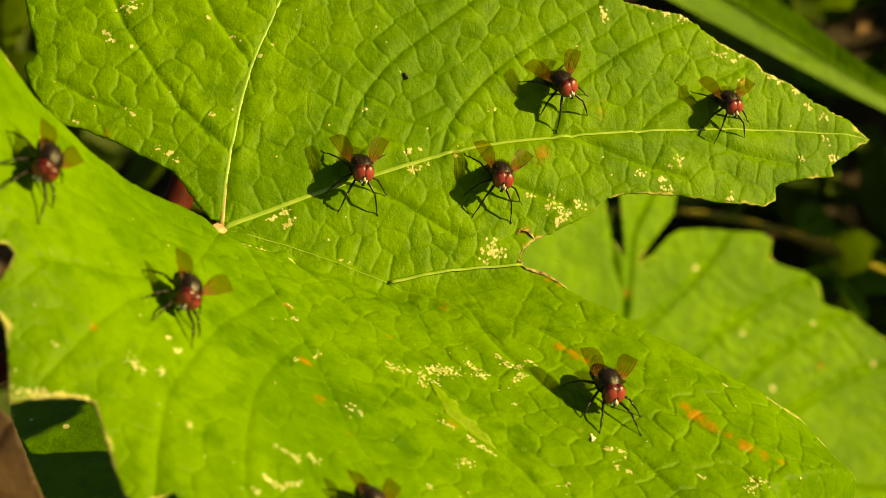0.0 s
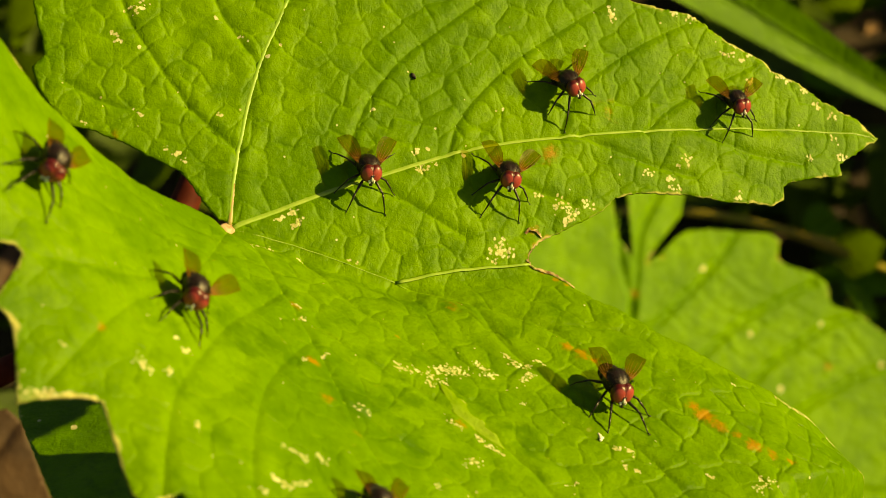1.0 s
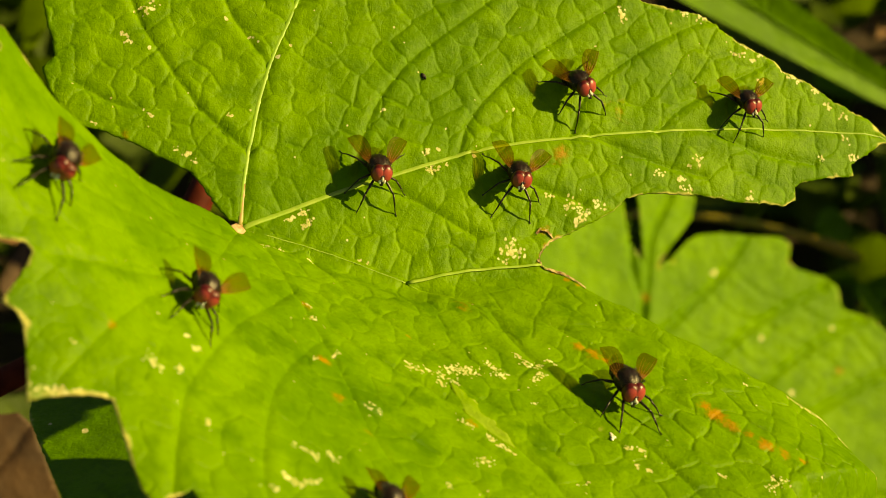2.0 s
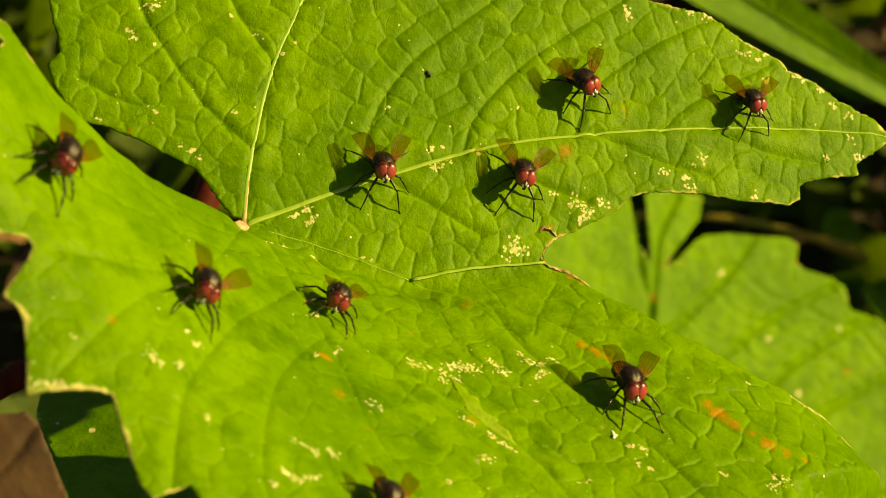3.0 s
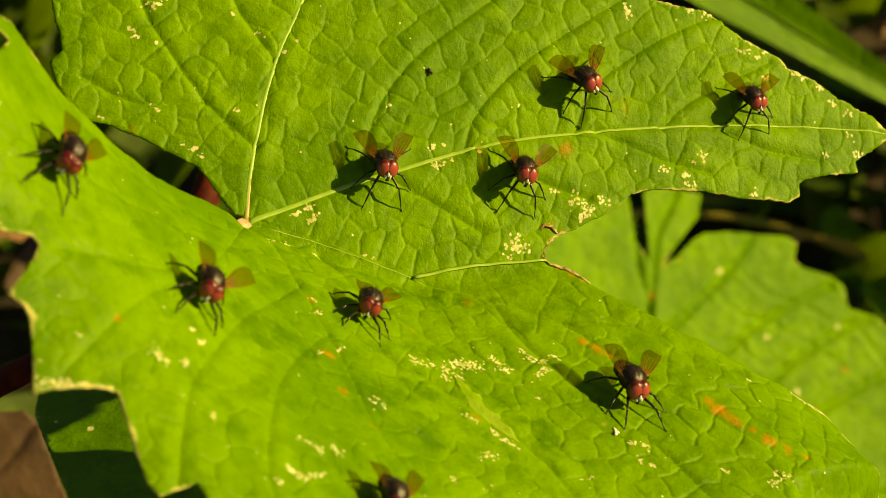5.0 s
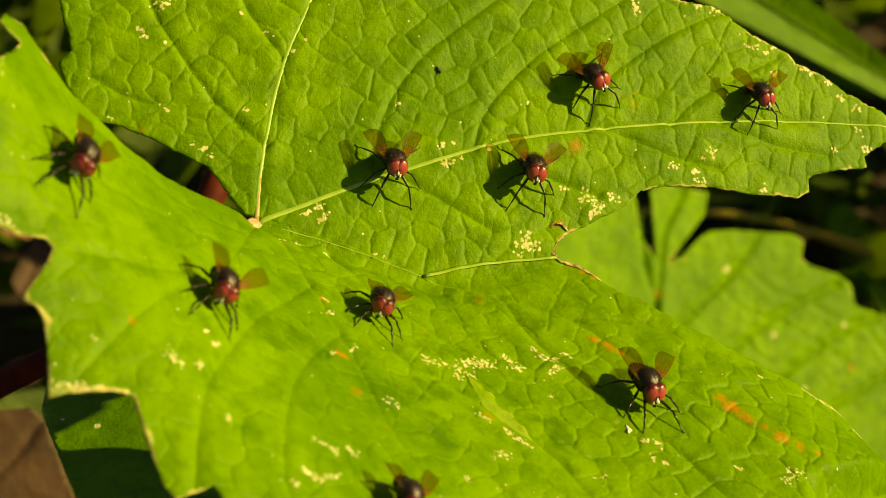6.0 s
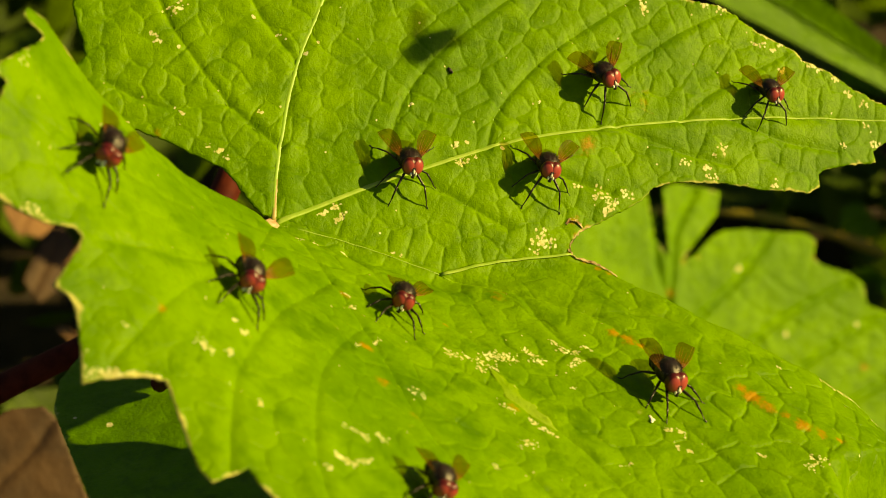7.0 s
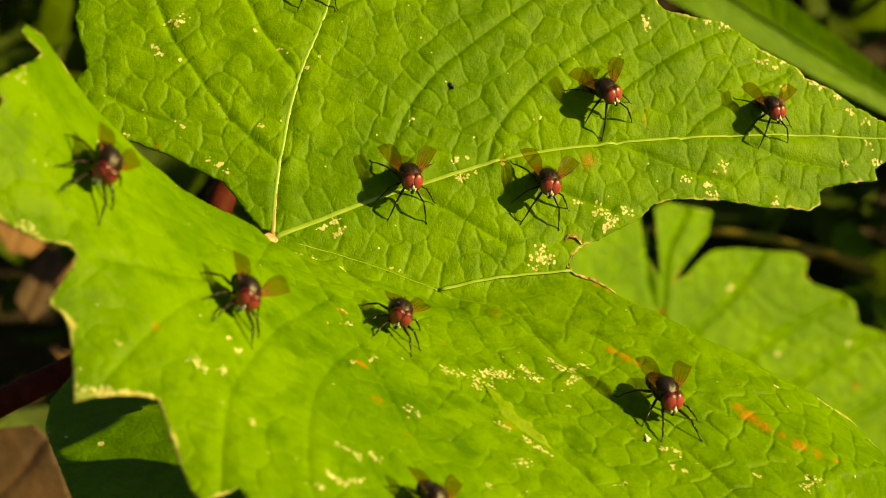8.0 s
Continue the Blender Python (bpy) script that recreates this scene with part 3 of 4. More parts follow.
EDGE_FLECKS = [(33.2, -47.3, 34.2, -47.5, 0.29, 6), (34.8, -47.6, 35.4, -48.8, 0.36, 8), (33.3, -49.9, 33.0, -50.7, 0.29, 5), (33.9, -51.1, 34.7, -51.7, 0.36, 6), (22.9, -52.4, 24.8, -52.1, 0.28, 4), (43.6, -53.9, 44.6, -54.6, 0.29, 4), (51.1, -55.3, 50.8, -56.3, 0.44, 6), (49.0, -57.5, 52.6, -56.5, 0.58, 14), (70.0, -41.6, 69.6, -42.6, 0.32, 5), (66.0, -40.8, 74.6, -43.9, 0.45, 44), (58.3, -38.6, 58.7, -38.9, 0.23, 3), (74.8, -44.5, 75.3, -50.0, 0.45, 30)]
SHOULDER_FLECKS = [(-37.3, -39.0, -35.9, -40.4, 0.62, 14), (-30.6, -34.8, -29.9, -34.7, 0.32, 4), (-30.2, -36.7, -28.6, -36.1, 0.51, 8), (-34.0, -40.5, -33.2, -40.0, 0.37, 4), (-32.5, -47.0, -32.4, -47.8, 0.37, 6), (-46.5, -37.4, -46.2, -37.7, 0.24, 2), (-52.0, -42.5, -43.7, -44.1, 0.36, 40), (-51.6, -42.0, -48.1, -42.7, 0.47, 16), (-54.7, -7.3, -52.2, -6.6, 1.23, 20), (-55.8, -23.7, -52.7, -24.7, 0.48, 12)]
BACK_RUST = [(39.8, -12.2, 0.8, 1.1), (40.4, -11.0, 0.6, 1.0), (42.4, -10.3, 0.5, 0.9), (39.2, -13.4, 0.8, 1.2), (45.0, 0.3, 1.5, 0.9), (54.5, 4.9, 2.2, 0.5), (40.6, -9.0, 0.8, 1.0), (-13.2, 14.2, 0.6, 0.9), (-1.2, -0.4, 1.4, 0.6)]
FRONT_RUST = [(40.8, -14.6, 0.6, 1.2), (42.2, -16.2, 0.6, 1.2), (43.2, -17.6, 0.6, 1.0), (-40.7, -35.2, 0.8, 1.0), (-2.1, -20.3, 1.0, 0.8), (-5.9, -31.6, 1.2, 0.8), (-7.6, -38.5, 1.2, 0.7), (-5.9, -44.1, 0.9, 0.8), (36.8, -28.9, 1.0, 1.0), (38.1, -30.6, 1.2, 1.0), (39.0, -32.0, 0.9, 0.9), (48.8, -42.2, 1.2, 1.0), (49.6, -44.0, 1.6, 1.1), (50.9, -46.0, 1.4, 0.9), (52.6, -47.9, 1.1, 0.75), (53.9, -50.0, 1.5, 0.95), (55.7, -51.9, 1.2, 0.85), (58.1, -53.4, 1.0, 0.8), (25.3, -18.3, 1.8, 0.6), (12.9, -24.1, 0.7, 0.8), (13.0, -40.8, 1.0, 0.8)]

FRONT_AGED = [(-18.5, -28.5, 4.0), (-14.0, -30.0, 4.0), (-10.0, -31.5, 3.5), (-17.5, -32.5, 3.5), (20.0, -17.5, 2.5), (24.5, -18.5, 2.5), (-3.0, -38.0, 5.0), (6.0, -36.0, 4.0), (3.0, -44.0, 5.0), (22.0, -44.0, 4.0)]


def flecks(strips, seed, count, small=1.0):
    """Bleached grains: crowded in the strips, and single ones strewn over the blade."""
    rng = np.random.default_rng(seed)
    out = []
    for u0, v0, u1, v1, wide, number in strips:
        for _ in range(int(number * 1.9 / small ** 1.5 + 0.5)):
            k = rng.random()
            out.append((u0 + (u1 - u0) * k + rng.normal(0, wide * 0.62), v0 + (v1 - v0) * k + rng.normal(0, wide * 0.62), small * rng.uniform(0.07, 0.23)))
    for _ in range(count):
        out.append((rng.uniform(-52, 92), rng.uniform(-58, 35), rng.uniform(0.08, 0.17)))
    return out


vine_leaf = tagged(new("vine_leaf"), "sunlit yellow-green lobed vine leaf with rust stains and bleached flecks", "leaf")
back_ring = SEAM[:-1] + EDGE_LATERAL + EDGE_TIP + EDGE_TERMINAL
front_ring = [(-1.0, -0.9), (0.3, -0.1)] + [(u + 0.15, v + 0.4) for u, v in SEAM[1:-1]] + SEAM[-1:] + EDGE_FRONT_RIGHT + EDGE_FRONT + EDGE_FRONT_LEFT + EDGE_BASAL
back_grooves = [(MIDRIB, 0.4, 0.8), (LATERAL, 0.4, 0.8), (SPUR, 0.3, 0.7)] + [(line, 0.55, 0.65) for line in BACK_SIDE]
front_grooves = [(line, 0.35, 0.8) for line in FRONT_MAIN] + [(line, 0.4, 0.8) for line in FRONT_SIDE]
back_net = small_veins([MIDRIB, LATERAL, SPUR, FOLD] + BACK_SIDE, back_ring, 21, 3.2, 0.155)
front_net = small_veins(FRONT_MAIN + FRONT_SIDE + [FOLD], front_ring, 22, 3.8, 0.115)
# towards the front corner the blade is crinkled
front_net = [(line, deep * (1 + 0.9 * min(1, max(0, line[0][0] - 18) / 20) * min(1, max(0, -36 - line[0][1]) / 10))) for line, deep in front_net]
blade("blade", np.array(back_ring, float), back_form, back_grooves, VINE, vine_leaf, 0.55, rust=BACK_RUST, grains=flecks(BACK_FLECKS + VEIN_FLECKS + NOTCH_FLECKS + TIP_FLECKS, 3, 150),
      free=EDGE_LATERAL + EDGE_TIP, label="back half of the blade", net=back_net, swell=0.035, pale=(0.3, 0.85))
blade("blade", np.array(front_ring, float), front_form, front_grooves, VINE, vine_leaf, 0.55, rust=FRONT_RUST, grains=flecks(FRONT_FLECKS + LOW_FLECKS + EDGE_FLECKS + SHOULDER_FLECKS, 4, 150, 0.8),
      free=EDGE_FRONT_RIGHT[8:] + EDGE_FRONT + EDGE_FRONT_LEFT + EDGE_BASAL[:12], aged=FRONT_AGED, label="front half of the blade, folded up along a vein", net=front_net, swell=0.035, pale=(0.55, 0.9))
vein(vine_leaf, MIDRIB, back_form, 0.40, 0.2, VEIN_MID, lift=-0.06, grooves=back_grooves)
vein(vine_leaf, LATERAL, back_form, 0.42, 0.11, VEIN, lift=0.0, grooves=back_grooves)
vein(vine_leaf, FOLD, back_form, 0.11, 0.09, VEIN, lift=0.0)
vein(vine_leaf, SPUR, back_form, 0.26, 0.2, VEIN, lift=0.17, grooves=back_grooves)
for line in BACK_SIDE:
    vein(vine_leaf, line, back_form, 0.13, 0.07, VEIN_FINE, lift=-0.09, grooves=back_grooves)
for line in FRONT_MAIN:
    vein(vine_leaf, line, front_form, 0.16, 0.09, VEIN_FINE, lift=-0.06, grooves=front_grooves)
for line in FRONT_SIDE:
    vein(vine_leaf, line, front_form, 0.11, 0.06, VEIN_FINE, lift=-0.06, grooves=front_grooves)
for line, r, share in ((MIDRIB[:2], 0.41, 0.6), (LATERAL[:2], 0.43, 0.25)):
    vein(vine_leaf, [line[0], tuple(np.add(line[0], np.subtract(line[1], line[0]) * share))], back_form, r, r * 0.5, VEIN_RED, "pinkish vein base", -0.03, back_grooves)
def dry_strip(edge, surface, wide, seed, lift):
    """A shrivelled brown strip of blade, curled along its length and frayed."""
    rng = np.random.default_rng(seed)
    line = smooth_line(edge, 0.22)
    line = line + rng.normal(0, 0.05, line.shape)
    way = np.gradient(line, axis=0)
    side = np.stack([-way[:, 1], way[:, 0]], 1) / (np.hypot(*way.T)[:, None] + 1e-9)
    half = wide * (0.35 + 0.65 * np.sin(np.linspace(0.15, math.pi - 0.15, len(line)))) * rng.uniform(0.7, 1.25, len(line))
    verts, faces = [], []
    for p, q, w in zip(line, side, half):
        base = float(relief(p[None], surface, (), 0.25)[0]) + lift
        for k in np.linspace(-1, 1, 6):
            at = p + q * w * k * (0.9 + 0.2 * rng.random())
            verts.append((at[0] * MM, at[1] * MM, (base + 0.45 * w * (k * k) + rng.normal(0, 0.04)) * MM))
    n = len(verts)
    for i in range(len(line) - 1):
        for k in range(5):
            a = i * 6 + k
            faces.append((a, a + 6, a + 7, a + 1))
    faces += [tuple(n + v for v in reversed(f)) for f in faces]
    sheet("dead_rim", verts + [(x, y, z - 0.00005) for x, y, z in verts], faces, DEAD_RIM, vine_leaf, "dry brown shrivelled edge of the blade")


dry_strip([(39.2, -13.6), (39.1, -12.6), (39.5, -11.9), (40.4, -11.1), (41.6, -10.5), (43.0, -10.25)], back_form, 0.12, 8, 0.03)
dry_strip([(39.3, -9.3), (40.2, -8.9), (40.9, -9.4), (41.6, -10.2)], back_form, 0.32, 6, 0.06)
dry_strip([(38.9, -12.6), (39.4, -13.9), (40.6, -14.5), (42.0, -15.4), (43.0, -16.6), (43.9, -18.4)], front_form, 0.26, 9, 0.04)
slit = smooth_line([(14.0, -33.2), (14.7, -37.5), (15.6, -41.0), (17.2, -45.5)], 0.8)
swell = 1.5 * np.sin(np.linspace(0.03, math.pi - 0.03, len(slit))) ** 0.8
flap_ring = [(u - w, v - 0.3 * w) for (u, v), w in zip(slit, swell)] + [(u + w, v + 0.3 * w) for (u, v), w in list(zip(slit, swell))[::-1]]
blade("torn_flap", np.array(flap_ring), lambda u, v: front_form(u, v) + 0.07 - 0.05 * gap_to(np.stack([u, v], 1), slit), front_grooves, FLAP, vine_leaf, 0.4, 0.05,
      free=flap_ring, label="pale green flap of torn blade", pale=(0.3, 0.45))
bm = bmesh.new()
ball(bm, (-0.4 * MM, -0.5 * MM, (float(relief(np.array([(-0.5, -0.6)]), back_form, back_grooves, 0.25)[0]) + 0.2) * MM), (1.8 * MM, 0.95 * MM, 0.26 * MM), (0, 0, 24), 10, 14, lambda x, y, z: (x * (1 + 0.25 * y), y * (1 - 0.3 * x), z + 0.3 * x * y))
part("vein_hub", bm, HUB, vine_leaf, "pinkish knot where the veins meet the stalk")
bm = bmesh.new()
tube(bm, [(-0.0008, -0.0007, 0.0), (0.001, -0.001, -0.006), (0.003, 0.0, -0.016), (0.006, 0.004, -0.030), (0.008, 0.012, -0.050)], [0.0009, 0.0010, 0.0011, 0.0012, 0.0014], 12)
part("petiole", bm, CANE, vine_leaf, "dark red leaf stalk")
vine_leaf.matrix_basis = LEAF_AT

# ---- flies ----


def build_fly(tilt, high, reach, nod, spread, fan):
    """A fly of 8 mm that stands on its six legs and looks along +y; its feet are at z = 0. tilt: how far its front is raised; high: its height in mm; reach: how far forward its feet stand; nod: how far its face looks up; spread and fan: how far each wing stands off, and its slope."""
    fly = new("fly")
    m = MM
    # body frame: raised at the front
    lean = pose(0, 0, high * m, tilt, 0, 0)

    def at(x, y, z):
        return lean @ Vector((x * m, y * m, z * m))

    bm = bmesh.new()
    ball(bm, at(0, -0.15, 0), (1.66 * m, 1.85 * m, 1.48 * m), (tilt, 0, 0), 16, 22, lambda x, y, z: (x * (1 - 0.16 * y * y) * (1 - 0.06 * y), y, z * (1 - 0.10 * y) * (1 - 0.05 * math.exp(-(x / 0.12) ** 2) * (z > 0))))
    ball(bm, at(0, -1.4, 0.35), (0.75 * m, 0.6 * m, 0.55 * m), (tilt, 0, 0), 8, 12)
    part("thorax", bm, DUSTY, fly, "dark dusty thorax")
    bm = bmesh.new()
    rng = random.Random(4)
    for _ in range(190):
        a, b = rng.uniform(-1.4, 1.4), rng.uniform(-1.3, 1.15)
        way = Vector((math.sin(a), 0.9 * math.sin(b), math.cos(a) * math.cos(b))).normalized()
        root = Vector((way.x * 1.50, way.y * 1.70 - 0.15, way.z * 1.30))
        tip = root + (way + Vector((0, -0.6, 0.1))).normalized() * rng.uniform(0.3, 0.7)
        tube(bm, [at(*root), at(*((root + tip) / 2)), at(*tip)], [0.026 * m, 0.018 * m, 0.006 * m], 4)
    part("bristles", bm, LEG, fly)
    # the abdomen hangs down behind
    hang = lean @ pose(0, -0.9 * m, -0.3 * m, 16, 0, 0)
    bm = bmesh.new()
    for k, (w, l, h) in enumerate(((1.30, 0.75, 1.1), (1.42, 0.75, 1.12), (1.32, 0.75, 1.0), (0.95, 0.7, 0.72))):
        place = hang @ Vector((0, (-0.35 - 0.6 * k) * m, -0.05 * k * m))
        ball(bm, place, (w * m, l * m, h * m), (tilt + 16, 0, 0), 8, 16)
    part("abdomen", bm, CHITIN, fly, "black abdomen")
    hy, hz = 1.62, 0.0
    skull = lean @ pose(0, hy * m, hz * m, nod - tilt, 0, 0)

    def on(x, y, z):
        return skull @ Vector((x * m, y * m, z * m))

    bm = bmesh.new()
    ball(bm, on(0, 0.1, 0), (1.45 * m, 0.72 * m, 1.3 * m), (nod, 0, 0), 10, 16)
    ball(bm, on(0, 0.36, 0.3), (0.26 * m, 0.60 * m, 0.98 * m), (nod, 0, 0), 8, 10)
    head = part("head", bm, FRONS, fly, "red-brown head")
    for side in (-1, 1):
        # a broad eye, flattened in front, with a paler field of facets
        verts, faces, disc = [], [], []
        place = skull @ pose(side * 0.49 * m, 0.16 * m, 0.12 * m, 0, 0, side * -17)
        for i in range(17):
            a = math.pi * i / 16
            for j in range(24):
                b = 2 * math.pi * j / 24
                x, z, y = math.sin(a) * math.cos(b), math.sin(a) * math.sin(b), math.cos(a)
                verts.append(place @ Vector((1.04 * x * m, (0.85 * y if y < 0 else 0.80 * y ** 0.85) * m, 1.26 * z * m)))
                disc.append(max(0.0, min(1.0, 2.2 * (y - 0.45))))
        for i in range(16):
            for j in range(24):
                faces.append((i * 24 + j, i * 24 + (j + 1) % 24, (i + 1) * 24 + (j + 1) % 24, (i + 1) * 24 + j))
        sheet("eye", verts, faces, EYE_RED, head, "large maroon compound eye", {"disc": disc})
    bm = bmesh.new()
    ball(bm, on(0, 0.90, -0.40), (0.20 * m, 0.18 * m, 0.42 * m), (nod + 10, 0, 0), 8, 10)
    for side in (-1, 1):
        ball(bm, on(side * 0.33, 0.76, -0.86), (0.17 * m, 0.17 * m, 0.32 * m), (nod, 0, side * 12), 6, 8)
    part("face", bm, FACE, head, "silvery white face")
    bm = bmesh.new()
    ball(bm, on(0, 0.5, -0.98), (0.5 * m, 0.36 * m, 0.3 * m), (nod, 0, 0), 8, 10)
    tube(bm, [on(0, 0.55, -1.0), on(0, 0.6, -1.5)], [0.2 * m, 0.26 * m], 8)
    part("mouthparts", bm, LEG, head)
    for side in (-1, 1):
        bm = bmesh.new()
        tube(bm, [on(side * 0.09, 0.86, 0.16), on(side * 0.13, 0.98, -0.0), on(side * 0.15, 0.96, -0.36)], [0.06 * m, 0.09 * m, 0.08 * m], 6)
        tube(bm, [on(side * 0.14, 1.0, -0.1), on(side * 0.38, 1.2, 0.05)], [0.03 * m, 0.008 * m], 4)
        part("antenna", bm, LEG, head)
    # wings, spread and raised a little
    length, width = 4.9, 2.25
    for side in (-1, 1):
        outline = []
        for k in range(33):
            t = 1 - (1 - k / 32) ** 1.5
            chord = float(np.interp(t, (0, 0.05, 0.12, 0.25, 0.4, 0.58, 0.75, 0.86, 0.93, 0.975, 1), (0.16, 0.30, 0.40, 0.68, 0.90, 1.0, 0.97, 0.84, 0.64, 0.38, 0.02)))
            front = width * 0.16 * math.sin(math.pi * min(1, 0.12 + t * 0.88)) ** 0.6 if t < 1 else 0
            outline.append((t * length, front, front - width * chord))
        verts, faces, root = [], [], []
        rows = 7
        for x, front, rear in outline:
            for j in range(rows):
                y = rear + (front - rear) * j / (rows - 1)
                z = 0.10 * math.sin(2.2 * y) + 0.10 * (x / length) ** 2 - 0.05 * abs(y)
                verts.append((x, y, z))
                root.append(max(0.0, min(1.0, 1.25 - x / (length * 0.40))) ** 1.5 * (0.45 + 0.55 * j / (rows - 1)))
        for k in range(32):
            for j in range(rows - 1):
                a = k * rows + j
                faces.append((a, a + rows, a + rows + 1, a + 1))
        n = len(verts)
        verts = verts + [(x, y, z - 0.012) for x, y, z in verts]
        root = root + root
        faces = faces + [tuple(n + i for i in reversed(f)) for f in faces]
        hinge = at(side * 1.3, 0.1, 0.6)
        place = Matrix.Translation(hinge) @ pose(0, 0, 0, fan[0] if side > 0 else fan[1], 0, 0) @ pose(0, 0, 0, 0, 0, -90 - spread[1] if side < 0 else -90 + spread[0]) @ pose(0, 0, 0, -12 * side, 2, 0)
        flip = -1 if side < 0 else 1
        verts = [place @ Vector((x * m, -y * flip * m * -1 if side > 0 else y * m * -1, z * m)) for x, y, z in verts]
        wing = sheet("wing", verts, faces, WING, fly, "clear amber wing", {"root": root})
        bm = bmesh.new()
        for v0, v1, bend in ((0.08, 0.0, 0.12), (0.03, -0.10, 0.06), (-0.01, -0.30, 0.0), (-0.05, -0.52, -0.08), (-0.09, -0.66, -0.14)):
            line = []
            for k in range(9):
                t = 0.03 + k / 8 * (0.94 if v1 > -0.3 else 0.7)
                y = width * (v0 + (v1 - v0) * t + bend * math.sin(math.pi * t))
                line.append(place @ Vector((t * length * m, (y if side > 0 else -y) * m, (0.10 * math.sin(2.2 * y) + 0.10 * t * t - 0.05 * abs(y) + 0.01) * m)))
            tube(bm, line, [0.042 * m * (1 - 0.08 * k) for k in range(9)], 4)
        part("wing_vein", bm, WING_VEIN, wing)
    # legs: hip, knee, ankle, foot
    poses = {"front": [(0.65, 1.2, -1.0), (1.95, 0.62, 0.85), (2.45, 0.84, 0.34), (2.7, 0.94, 0), (2.85, 1.0, 0)],
             "middle": [(0.95, 0.2, -1.1), (2.6, 0.26, 0.9), (3.6, 0.40, 0.36), (4.0, 0.46, 0), (4.25, 0.5, 0)],
             "hind": [(0.85, -0.8, -1.0), (2.7, -0.26, 1.0), (3.8, -0.40, 0.42), (4.3, -0.45, 0), (4.6, -0.5, 0)]}
    for points in poses.values():
        for side in (-1, 1):
            bm = bmesh.new()
            hip = at(side * points[0][0], points[0][1], points[0][2])
            pts = [hip] + [Vector((side * x * m, y * reach * m, max(0.04, z * hip.z / m) * m)) for x, y, z in points[1:]]
            tube(bm, along(pts[:2], 0.0004), list(np.interp(np.linspace(0, 1, len(along(pts[:2], 0.0004))), [0, 0.4, 1], [0.15 * m, 0.20 * m, 0.12 * m])), 8)
            tube(bm, [pts[1], (pts[1] + pts[2]) / 2, pts[2]], [0.125 * m, 0.13 * m, 0.10 * m], 8)
            tube(bm, along(pts[2:], 0.0003), list(np.interp(np.linspace(0, 1, len(along(pts[2:], 0.0003))), [0, 1], [0.08 * m, 0.065 * m])), 6)
            ball(bm, pts[4], (0.11 * m, 0.14 * m, 0.05 * m), (0, 0, 0), 5, 8)
            for k in range(7):
                q = pts[1].lerp(pts[2], (k + 1) / 8)
                tube(bm, [q, q + Vector((side * 0.22 * m, 0.08 * m * (-1) ** k, 0.05 * m))], [0.018 * m, 0.005 * m], 4)
            part("leg", bm, LEG, fly, "thin black leg")
    return fly


def stand(height, u, v, yaw, size=1.0, pitch=0.0, roll=0.0, up=0.0):
    """The pose, in the leaf's space, of a fly on the blade that looks along yaw."""
    e = 0.6
    z = float(height(u, v))
    normal = Vector((float(height(u - e, v) - height(u + e, v)) / (2 * e), float(height(u, v - e) - height(u, v + e)) / (2 * e), 1)).normalized()
    ahead = Vector((math.cos(radians(yaw)), math.sin(radians(yaw)), 0))
    ahead = (ahead - normal * ahead.dot(normal)).normalized()
    side = ahead.cross(normal)
    turn = Matrix((side, ahead, normal)).transposed().to_4x4()
    return Matrix.Translation((u * MM, v * MM, (z + up) * MM)) @ turn @ pose(0, 0, 0, pitch, roll, 0) @ Matrix.Scale(size, 4)


# how they stand: on the back half, raised; on the front half, low; between the two
POSTURES = [(36, 2.8, 6.0, 52), (-6, 2.75, 5.6, -6), (-8, 2.9, 6.0, 14)]
# posture, spread and slope of each wing, form, u, v, heading, size
FLIES = [(0, (35, 38), (14, 14), back_form, 18.3, 2.85, 257, 1.0), (0, (34, 46), (16, 16), back_form, 37.4, -1.6, 251, 1.0), (0, (30, 54), (16, 18), back_form, 48.4, 8.9, 282, 1.0), (0, (36, 62), (16, 22), back_form, 73.5, 2.5, 268, 0.93),
         (1, (12, 36), (2, 0), front_form, -44.2, -16.4, 241, 1.05), (1, (15, 50), (-8, -28), front_form, -27.1, -28.9, 242, 1.05), (2, (14, 50), (-14, -4), front_form, 37.3, -39.2, 264, 1.1), (1, (14, 38), (8, -8), front_form, -13.25, -58.42, 250, 1.0),
         (0, (38, 40), (14, 14), back_form, 11.15, 33.3, 260, 1.0)]


def add_fly(posture, spread, fan):
    return tagged(build_fly(*POSTURES[posture], spread, fan), "dark fly with maroon eyes and amber wings on the vine leaf", "fly", "flies on the leaf")


perched = []
for posture, spread, fan, surface, u, v, yaw, size in FLIES:
    local = stand(surface, u, v, yaw, size)
    fly = add_fly(posture, spread, fan)
    fly.matrix_basis = LEAF_AT @ local
    perched.append((fly, local))
walker = tagged(add_fly(1, (8, 36), (8, -2)), "dark fly with maroon eyes that has just landed on the leaf")
# seconds, u, v, heading
WALKER = [(2.8, -1.6, -20.8, 237), (3.0, 0.7, -21.4, 237), (3.2, 1.1, -21.4, 242), (3.4, 4.5, -21.6, 244), (3.6, 5.3, -21.6, 240), (3.8, 5.7, -21.7, 238), (4.0, 5.6, -21.9, 238), (8.0, 5.6, -21.9, 238)]

flyer = tagged(add_fly(0, (40, 40), (10, 10)), "dark fly with amber wings that flits over the leaf")
# seconds and the places on the blade over which it passes, in the sun's way
PASSES = [(0.4, 34.9, -7.4), (4.4, 62.9, -2.1), (4.5, 74.5, -3.8), (4.6, 41.8, -7.9), (6.2, 91.79, -6.56), (7.0, 28.7, 20.5), (7.5, 25.0, -11.3), (7.6, 10.5, 2.0), (7.8, 24.0, 29.6)]
